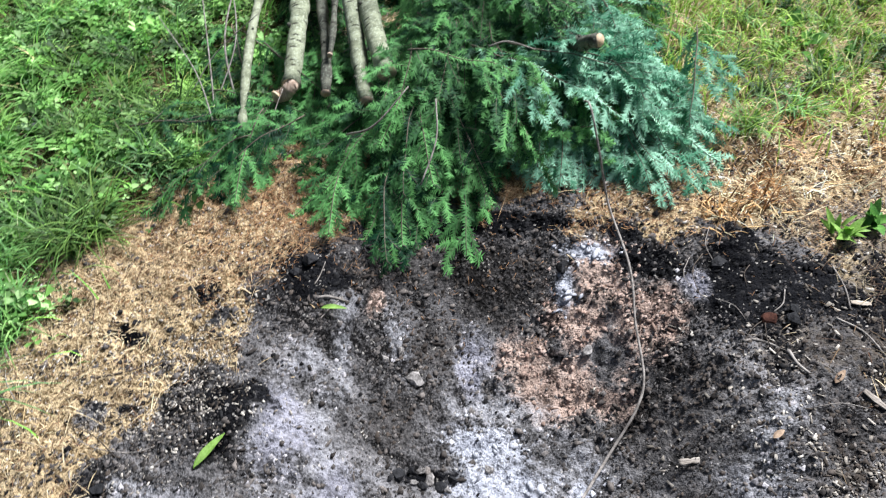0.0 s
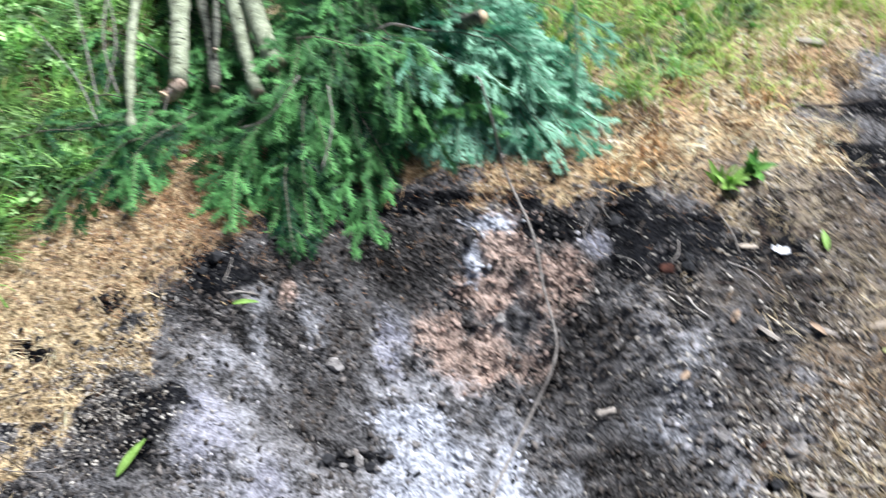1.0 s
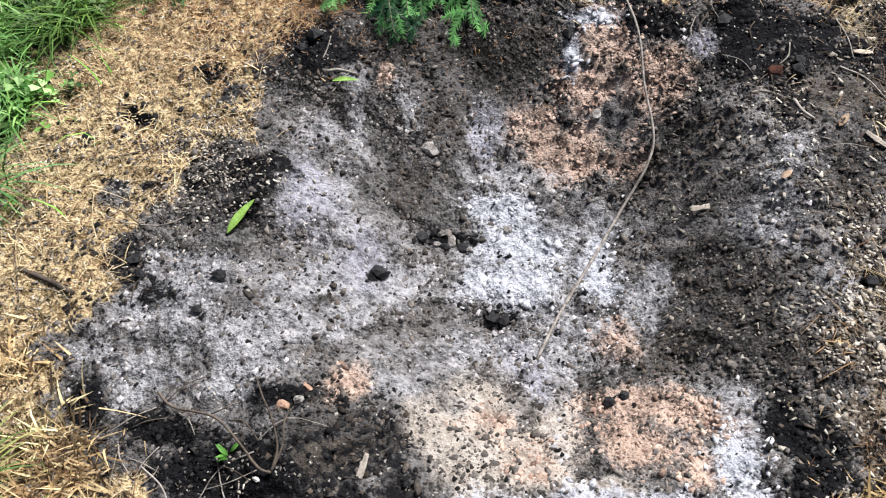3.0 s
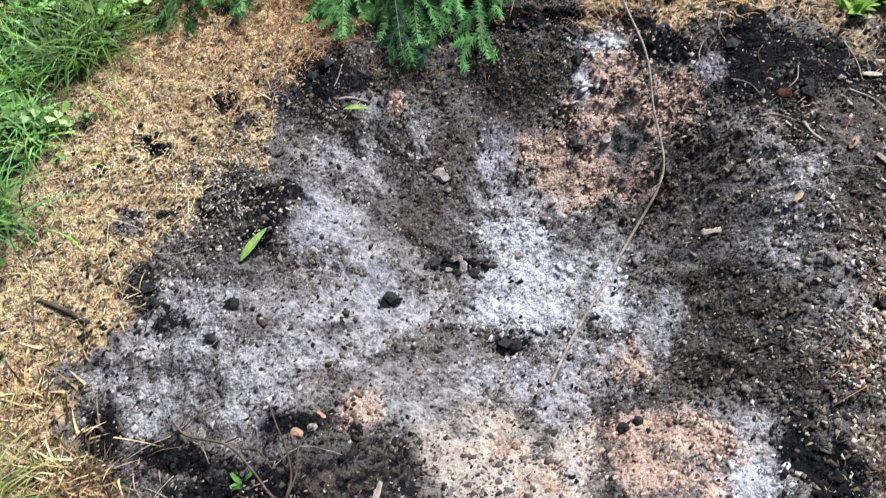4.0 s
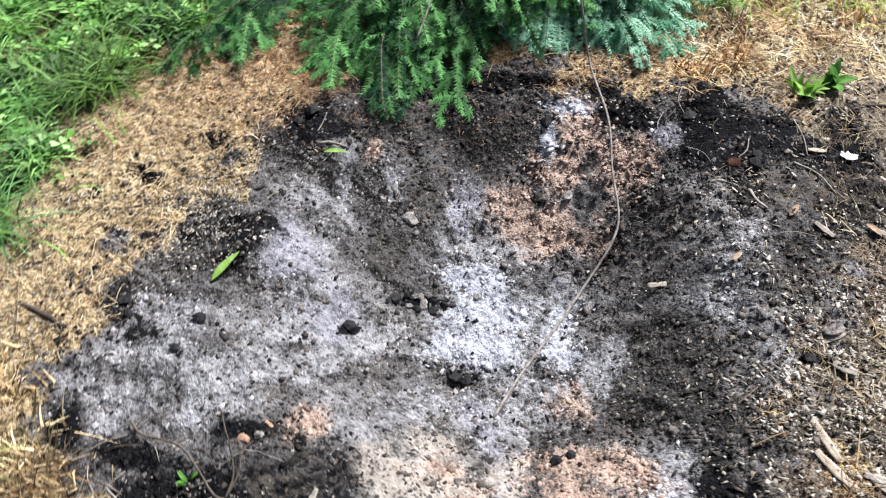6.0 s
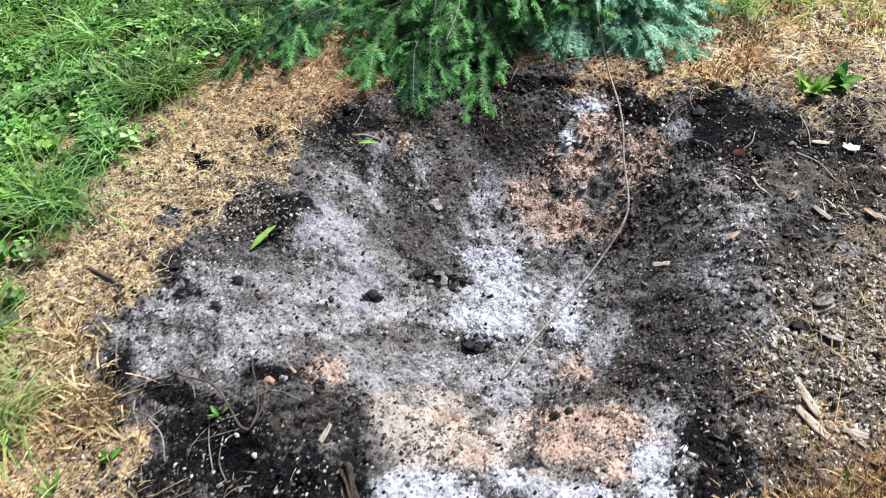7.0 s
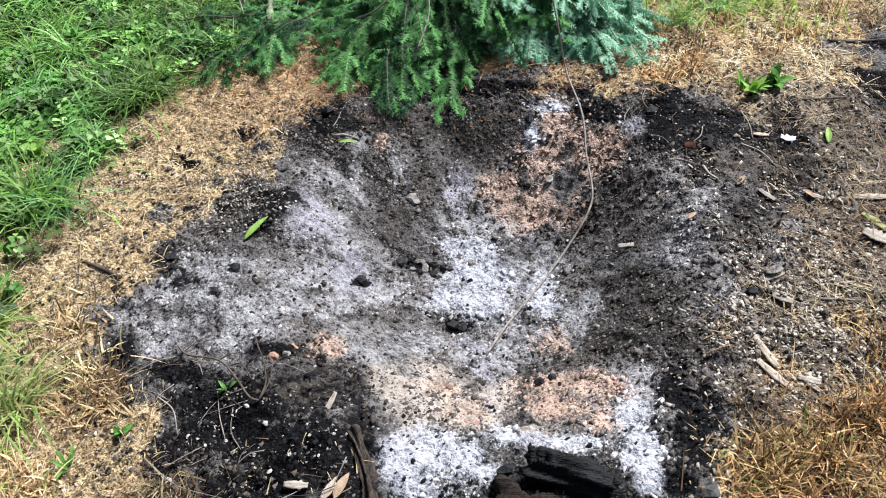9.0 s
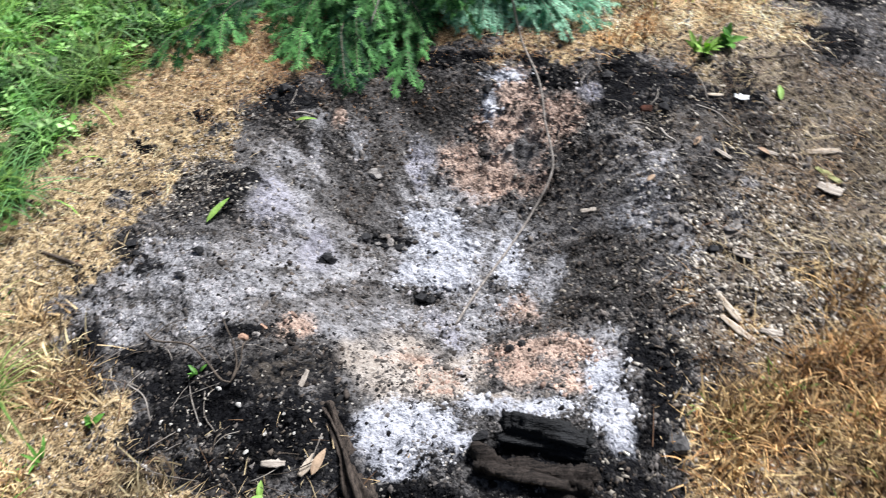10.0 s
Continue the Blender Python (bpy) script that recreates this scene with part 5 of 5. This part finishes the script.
    col = tone(rng, n, (0.10, 0.22, 0.045), (0.42, 0.65, 0.19), (0.5, 0.45, 0.2), 0.04) * np.repeat(0.32 + 1.1 * rng.random(len(tufts)), each)[:, None]
    cool = np.repeat(rng.random(len(tufts)) ** 1.5, each)[:, None]
    col *= np.array((0.92, 1.0, 0.72)) * (1 - cool) + np.array((0.74, 0.96, 1.25)) * cool
    dry = (smooth((1.0 - ty) / 0.4) * smooth((tx + 1.5) / 0.3) * 0.7 * rng.random(n))[:, None]
    col = col * (1 - dry) + np.array((0.55, 0.48, 0.2)) * dry
    large = np.repeat(np.where(np.arange(len(tufts)) < 12, 1.7, 1.0), each)
    d = strips(tx, ty, height(tx, ty) - 0.004, rng, (0.05 + 0.09 * rng.random(n)) * large, 0.004 + 0.0036 * rng.random(n), 6.28 * rng.random(n), radians(62) + 0.25 * rng.normal(size=n), radians(-25) + 0.3 * rng.normal(size=n), 4, col)
    stuff("grass_tufts", d, BLADE, "coarse green grass tufts bordering dry straw", "grass")


def build_clover():
    def where(x, y):
        out = np.maximum(np.maximum(-1.85 - x, y - 2.9), 0.3 - y) + 0.8 * (fbm(x, y, 0.3, 3, 73) - 0.5)
        return zones(x, y)["green"] * np.clip((fbm(x, y, 0.2, 3, 71) - 0.38) * 5, 0.12, 1) * (x < -0.3) * np.clip(1 - out / 0.7, 0, 1)

    x, y, rng = scatter(37500, (-2.7, -0.3, 0.1, 3.55), where, 44)
    n = len(x)
    z = height(x, y) + 0.012 + 0.03 * rng.random(n)
    size, spin = 0.008 + 0.02 * rng.random(n) ** 1.6, 6.28 * rng.random(n)
    col = tone(rng, n, (0.05, 0.17, 0.03), (0.24, 0.48, 0.11), (0.38, 0.62, 0.22), 0.2) * (0.3 + 1.15 * smooth((fbm(x, y, 0.1, 2, 57) - 0.28) * 2.2))[:, None]
    tip = rng.normal(size=(n, 2)) * 0.35
    verts, tris = [], []
    for k in range(3):
        a = spin + k * 2.094
        for r, da in ((0.05, 0), (0.75, -0.55), (1.15, -0.3), (1.0, 0), (1.15, 0.3), (0.75, 0.55)):
            dx, dy = size * r * np.cos(a + da), size * r * np.sin(a + da)
            verts.append(np.stack([x + dx, y + dy, z + dx * tip[:, 0] + dy * tip[:, 1] + (0.12 * size if abs(da) > 0.4 else 0)], -1))
        o = 6 * k
        tris += [(o, o + 1, o + 2), (o, o + 2, o + 3), (o, o + 3, o + 4), (o, o + 4, o + 5)]
    v = np.stack(verts, 1)
    t = (np.arange(n) * 18)[:, None, None] + np.array(tris)[None]
    stuff("clover", (v.reshape(-1, 3), t.reshape(-1, 3), np.repeat(col, 18, axis=0)), BLADE, "patches of green clover leaves among the grass", "clover")


def build_straw():
    def where(x, y):
        q = zones(x, y)
        return np.clip(q["straw"] * np.clip((fbm(x, y, 0.1, 3, 81) - 0.2) * 2, 0.2, 1) + 0.5 * q["soil"] * (1 - q["burn"]) + 9 * np.exp(-((x + 0.45) / 0.28) ** 2 - ((y - 0.04) / 0.09) ** 2) * (0.2 + q["burn"]) + 0.2 * q["green"] + 0.7 * smooth((x - 0.52 + 0.5 * (fbm(x, y, 0.12, 3, 77) - 0.5)) / 0.12) * smooth((0.42 - y) / 0.2), 0, 1) * (1 - 0.97 * q["burn"]) * (1 - 0.45 * q["rim"] * smooth((fbm(x, y, 0.06, 2, 99) - 0.42) * 6)) + 0.07 * q["rim"] * q["burn"]

    x, y, rng = scatter(130000, (-1.75, 1.9, -0.2, 2.7), where, 45)
    n = len(x)
    q = zones(x, y)
    col = tone(rng, n, (0.42, 0.31, 0.155), (0.82, 0.69, 0.44), (0.19, 0.11, 0.06), 0.28)
    # straw turns darker and browner towards the pile, and in random patches
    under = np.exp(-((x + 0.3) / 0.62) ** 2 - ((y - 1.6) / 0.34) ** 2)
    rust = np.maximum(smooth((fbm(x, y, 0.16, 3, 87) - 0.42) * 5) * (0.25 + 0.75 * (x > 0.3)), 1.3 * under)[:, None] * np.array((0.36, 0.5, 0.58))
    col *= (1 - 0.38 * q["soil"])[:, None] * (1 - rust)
    col *= 1 - 0.2 * (q["rim"] * (x < 0.2) * smooth((fbm(x, y, 0.09, 2, 85) - 0.35) * 5))[:, None] * np.array((0.8, 1.0, 1.1))
    col *= 1 + 0.16 * (smooth((-x - 0.3) / 0.2) * smooth((y - 0.7) / 0.2))[:, None]
    col = np.minimum(col * (1 + 0.6 * (smooth((x - 0.45) / 0.2) * smooth((y - 1.35) / 0.15))[:, None]), 0.9)
    gold = (smooth((x - 0.5) / 0.1) * smooth((0.5 - y) / 0.15))[:, None]
    col *= 1 - gold * np.array((0.2, 0.3, 0.42))
    col *= (0.58 + 0.72 * smooth((fbm(x, y, 0.07, 3, 89) - 0.3) * 2.5))[:, None]
    ruddy = smooth((0.6 - y) / 0.3) * smooth((fbm(x, y, 0.12, 3, 83) - 0.4) * 5)
    col *= 1 - ruddy[:, None] * np.array((0.0, 0.14, 0.24))
    turn = 6.28 * rng.random(n)
    long = (0.016 + 0.05 * rng.random(n) ** 2) * np.where(x < 0, 0.75, np.where(y < 0.5, 0.5, 1.1))
    long = np.where(rng.random(n) < 0.03, 0.06 + 0.06 * rng.random(n), long)
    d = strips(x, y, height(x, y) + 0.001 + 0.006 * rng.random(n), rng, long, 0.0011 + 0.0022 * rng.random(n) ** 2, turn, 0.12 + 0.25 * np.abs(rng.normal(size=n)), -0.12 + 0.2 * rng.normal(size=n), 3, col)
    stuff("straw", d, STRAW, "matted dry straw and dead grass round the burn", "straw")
    # dead tufts, thickest in the near corner
    rng = np.random.default_rng(46)
    spots = [(1.05, 1.65), (1.2, 1.75), (0.85, 1.7), (1.35, 1.9), (0.95, 1.85), (0.75, 1.75), (-0.95, 0.55), (-0.9, 0.1), (-0.72, 0.05), (1.5, 1.85), (0.8, 1.58), (0.68, 1.52), (-0.6, 0.06), (-0.78, 0.3)]
    spots += [(a, min(b, 0.06 + 0.42 * (a - 0.5))) for a, b in ((0.56 + 0.7 * rng.random(), -0.12 + 0.5 * rng.random()) for k in range(64))]
    spots += [(1.0, 0.4), (1.05, 0.45), (0.98, 0.47)]
    spots += [(-1.02 + 0.2 * rng.random(), -0.1 + 0.65 * rng.random()) for k in range(16)]
    each = 80
    tx = np.concatenate([a + 0.035 * rng.normal(size=each) for a, b in spots])
    ty = np.concatenate([b + 0.035 * rng.normal(size=each) for a, b in spots])
    n = len(tx)
    dull = np.repeat(0.36 + 1.0 * rng.random(len(spots)), each)[:, None] * np.repeat(1 - rng.random((len(spots), 1)) ** 2 * np.array((0.05, 0.25, 0.35)), each, axis=0)
    col = tone(rng, n, (0.34, 0.215, 0.085), (0.82, 0.61, 0.30), (0.16, 0.1, 0.05), 0.3) * dull * np.where((tx < 0)[:, None], (1.3, 1.5, 1.8), (1.08, 1.08, 1.08))
    fresh = rng.random(n) < np.repeat(np.where(rng.random(len(spots)) < 0.02, 0.2, 0.01), each)
    col[fresh] = (0.2, 0.3, 0.06)
    d = strips(tx, ty, height(tx, ty), rng, 0.025 + 0.06 * rng.random(n), 0.0022 + 0.0042 * rng.random(n), 6.28 * rng.random(n), radians(45) + 0.45 * rng.normal(size=n), radians(20) + 0.6 * rng.normal(size=n), 3, col)
    stuff("dry_grass_tufts", d, STRAW, "tufts of dead yellow grass", "grass")


def build_needles():
    def where(x, y):
        under = np.exp(-(((x + 0.1) / 0.7) ** 2 + ((y - 1.6) / 0.32) ** 2))
        return np.clip(under * 1.2, 0, 1) * (1 - 0.95 * zones(x, y)["burn"])

    x, y, rng = scatter(60000, (-1.0, 0.9, 1.2, 2.3), where, 47)
    n = len(x)
    col = tone(rng, n, (0.22, 0.105, 0.045), (0.46, 0.25, 0.11))
    d = strips(x, y, height(x, y) + 0.001 + 0.004 * rng.random(n), rng, 0.01 + 0.012 * rng.random(n), np.full(n, 0.0014), 6.28 * rng.random(n), 0.3 * rng.normal(size=n), 0.3 * rng.normal(size=n), 2, col)
    stuff("fallen_needles", d, STRAW, "rust-brown fallen hemlock needles under the pile", "needles")


def build_chips():
    x, y, rng = scatter(200000, (-1.3, 1.7, -0.15, 2.1), lambda x, y: np.clip(zones(x, y)["chips"] * np.clip((fbm(x, y, 0.07, 3, 91) - 0.3) * 3, 0.1, 1), 0, 1) * (1 - 0.6 * zones(x, y)["burn"] * (np.hypot(x - 0.1, y - 0.8) < 0.6)), 48)
    n = len(x)
    col = tone(rng, n, (0.2, 0.168, 0.13), (0.66, 0.605, 0.515), (0.09, 0.072, 0.056), 0.42)
    q = zones(x, y)
    sooty = (rng.random(n) < 1.2 * q["damp"]) & (q["burn"] > 0.5)
    col[sooty] *= (0.5, 0.49, 0.48)
    l, w, t = 0.0022 + 0.0085 * rng.random(n) ** 2.2, 0.0014 + 0.0042 * rng.random(n) ** 2, 0.0002 + 0.0004 * rng.random(n)
    l, w = l * np.where(x < 0, 0.62, 1), w * np.where(x < 0, 0.62, 1)
    a = 6.28 * rng.random(n)
    tx, ty = 0.22 * rng.normal(size=n), 0.22 * rng.normal(size=n)
    z = height(x, y) + 0.0015
    verts = []
    for sx, sy, sz in ((-1, -0.6, 0), (1, -1, 0), (0.8, 1, 0), (-1, 0.7, 0), (-1, -0.6, 1), (1, -1, 1), (0.8, 1, 1), (-1, 0.7, 1)):
        dx, dy = sx * l * np.cos(a) - sy * w * np.sin(a), sx * l * np.sin(a) + sy * w * np.cos(a)
        verts.append(np.stack([x + dx, y + dy, z + sz * t * 2 + dx * tx + dy * ty], -1))
    tri = [(4, 5, 6), (4, 6, 7), (0, 1, 5), (0, 5, 4), (1, 2, 6), (1, 6, 5), (2, 3, 7), (2, 7, 6), (3, 0, 4), (3, 4, 7)]
    v = np.stack(verts, 1)
    tr = (np.arange(n) * 8)[:, None, None] + np.array(tri)[None]
    stuff("wood_chips", (v.reshape(-1, 3), tr.reshape(-1, 3), np.repeat(col, 8, axis=0)), CHIP, "pale wood chips and sawdust litter beside the burn", "wood chips")


def build_crumbs():
    def where(x, y):
        q = zones(x, y)
        return np.clip(q["burn"] * (0.25 + 0.9 * smooth((fbm(x, y, 0.12, 3, 95) - 0.4) * 4)) + 0.25 * q["soil"] + 0.06 * q["straw"] + 0.25 * q["rim"] * (1 - q["burn"]) * smooth((fbm(x, y, 0.06, 2, 99) - 0.42) * 6), 0, 1) * (1 - 0.7 * q["white"]) * (1 - 0.55 * q["grey"]) * (1 - 0.6 * calm(x, y))

    x, y, rng = scatter(120000, (-1.1, 1.6, -0.15, 1.75), where, 49)
    n = len(x)
    q = zones(x, y)
    grey = rng.random((n, 1))
    col = np.array((0.035, 0.031, 0.028)) * (1 - grey) + np.array((0.19, 0.17, 0.155)) * grey
    for key, lo, hi, share in (("clay", (0.3, 0.19, 0.145), (0.66, 0.5, 0.41), 0.95), ("grey", (0.25, 0.235, 0.235), (0.58, 0.55, 0.555), 0.7), ("white", (0.45, 0.45, 0.47), (0.86, 0.86, 0.89), 0.85), ("damp", (0.022, 0.018, 0.015), (0.13, 0.105, 0.085), 0.8), ("char", (0.004, 0.004, 0.0045), (0.022, 0.0215, 0.022), 0.9)):
        pick = rng.random(n) < q[key] * share
        c = np.array(lo) * (1 - grey) + np.array(hi) * grey
        col[pick] = c[pick]
    black = rng.random(n) < (0.08 + 0.12 * q["white"] + 0.06 * q["grey"]) * (1 - q["clay"]) + 0.4 * q["rim"] * (1 - q["burn"])
    col[black] = (0.012, 0.0115, 0.0115)
    s = 0.0016 + 0.0062 * rng.random(n) ** 3.5
    s = np.where(q["burn"] < 0.4, s * 1.25, s)
    z = height(x, y)
    verts = []
    for dx, dy, dz in ((1, 0, 0), (0, 1, 0), (-1, 0, 0), (0, -1, 0), (0.2, 0.1, 0.9), (0.55, 0.55, 0.55), (-0.5, -0.5, 0.6)):
        j = 0.45 + 1.1 * rng.random((n, 3))
        verts.append(np.stack([x + s * dx * j[:, 0], y + s * dy * j[:, 1], z + s * (dz - 0.15) * j[:, 2]], -1))
    tri = [(0, 5, 4), (5, 1, 4), (0, 1, 5), (1, 2, 4), (2, 6, 4), (2, 3, 6), (6, 3, 4), (3, 0, 4)]
    v = np.stack(verts, 1)
    tr = (np.arange(n) * 7)[:, None, None] + np.array(tri)[None]
    stuff("ash_crumbs", (v.reshape(-1, 3), tr.reshape(-1, 3), np.repeat(col, 7, axis=0)), CRUMB, "loose crumbs of ash, soil and charcoal in the pit", "ash")


def build_clods():
    """Broken lumps of baked soil and ash, too many to count."""
    def where(x, y):
        q = zones(x, y)
        inside = smooth((0.75 - np.hypot((x - 0.15) / 1.0, (y - 0.85) / 1.1)) / 0.2)
        return np.clip(inside * (0.25 + 0.6 * q["clay"] + 0.35 * q["white"] + 0.35 * q["damp"]) * np.clip((fbm(x, y, 0.09, 2, 97) - 0.3) * 3, 0, 1) * (1 - 0.6 * q["grey"] * (1 - q["white"])) * (1 - 0.75 * calm(x, y)), 0, 1)

    x, y, rng = scatter(26000, (-0.6, 0.9, 0.1, 1.6), where, 52)
    n = len(x)
    q = zones(x, y)
    shapes = []
    for k in range(8):
        bm = lump(1.0, 500 + k, 0.6, 1, 0.36, 0.75, 14)
        bm.verts.ensure_lookup_table()
        bmesh.ops.triangulate(bm, faces=bm.faces[:])
        shapes.append((np.array([v.co[:] for v in bm.verts]), np.array([[v.index for v in f.verts] for f in bm.faces])))
        bm.free()
    tone_n = rng.random((n, 1))
    col = np.array((0.035, 0.03, 0.026)) * (1 - tone_n) + np.array((0.24, 0.21, 0.185)) * tone_n
    for key, lo, hi in (("clay", (0.16, 0.105, 0.08), (0.66, 0.48, 0.38)), ("damp", (0.012, 0.01, 0.009), (0.12, 0.1, 0.085)), ("white", (0.34, 0.345, 0.37), (0.76, 0.77, 0.81)), ("char", (0.004, 0.004, 0.0045), (0.03, 0.03, 0.03))):
        pick = rng.random(n) < q[key] * (1.05 if key == "clay" else 1.4 if key == "white" else 0.85)
        c = np.array(lo) * (1 - tone_n) + np.array(hi) * tone_n
        col[pick] = c[pick]
    s = (0.0035 + 0.0105 * rng.random(n) ** 3) * (1 + 0.45 * q["white"] * (y > 0.55))
    a, z = 6.28 * rng.random(n), height(x, y)
    vs, ts, cs, o = [], [], [], 0
    for k, (v0, t0) in enumerate(shapes):
        i = np.arange(k, n, len(shapes))
        p = v0[None] * s[i, None, None] * (np.array((0.5, 0.45, 0.25)) + np.array((1.1, 0.8, 0.5)) * rng.random((len(i), 1, 3)))
        c, d = np.cos(a[i])[:, None], np.sin(a[i])[:, None]
        p = np.stack([p[..., 0] * c - p[..., 1] * d + x[i, None], p[..., 0] * d + p[..., 1] * c + y[i, None], p[..., 2] + z[i, None] + (0.15 - 0.3 * q["white"][i, None]) * s[i, None]], -1)
        ts.append(((np.arange(len(i)) * len(v0))[:, None, None] + t0[None]).reshape(-1, 3) + o)
        vs.append(p.reshape(-1, 3))
        cs.append(np.repeat(col[i], len(v0), axis=0))
        o += p.shape[0] * p.shape[1]
    stuff("soil_clods", (np.concatenate(vs), np.concatenate(ts), np.concatenate(cs)), CRUMB, "broken clods of baked clay, soil and ash", "soil")


build_clods()
def build_far_lawn():
    """The rest of the yard, all round."""
    def where(x, y):
        r = np.hypot(x - 0.1, y - 0.9)
        out = np.maximum(np.maximum(-1.85 - x, x - 1.9), np.maximum(-0.1 - y, y - 2.9))
        return zones(x, y)["green"] * np.clip(out / 0.5, 0, 1) * np.clip(1.6 - r / 4.5, 0, 1)

    x, y, rng = scatter(90000, (-5.5, 5.7, -4.6, 6.4), where, 63)
    n = len(x)
    col = tone(rng, n, (0.09, 0.25, 0.03), (0.32, 0.60, 0.09), (0.5, 0.42, 0.2), 0.08)
    d = strips(x, y, height(x, y) - 0.004, rng, 0.05 + 0.1 * rng.random(n), 0.005 + 0.004 * rng.random(n), 6.28 * rng.random(n), radians(65) + 0.3 * rng.normal(size=n), radians(0) + 0.5 * rng.normal(size=n), 2, col)
    stuff("lawn", d, BLADE, "green lawn round the burnt patch", "grass")


build_far_lawn()
build_grass()
build_clover()
build_straw()
build_needles()
build_chips()
build_crumbs()
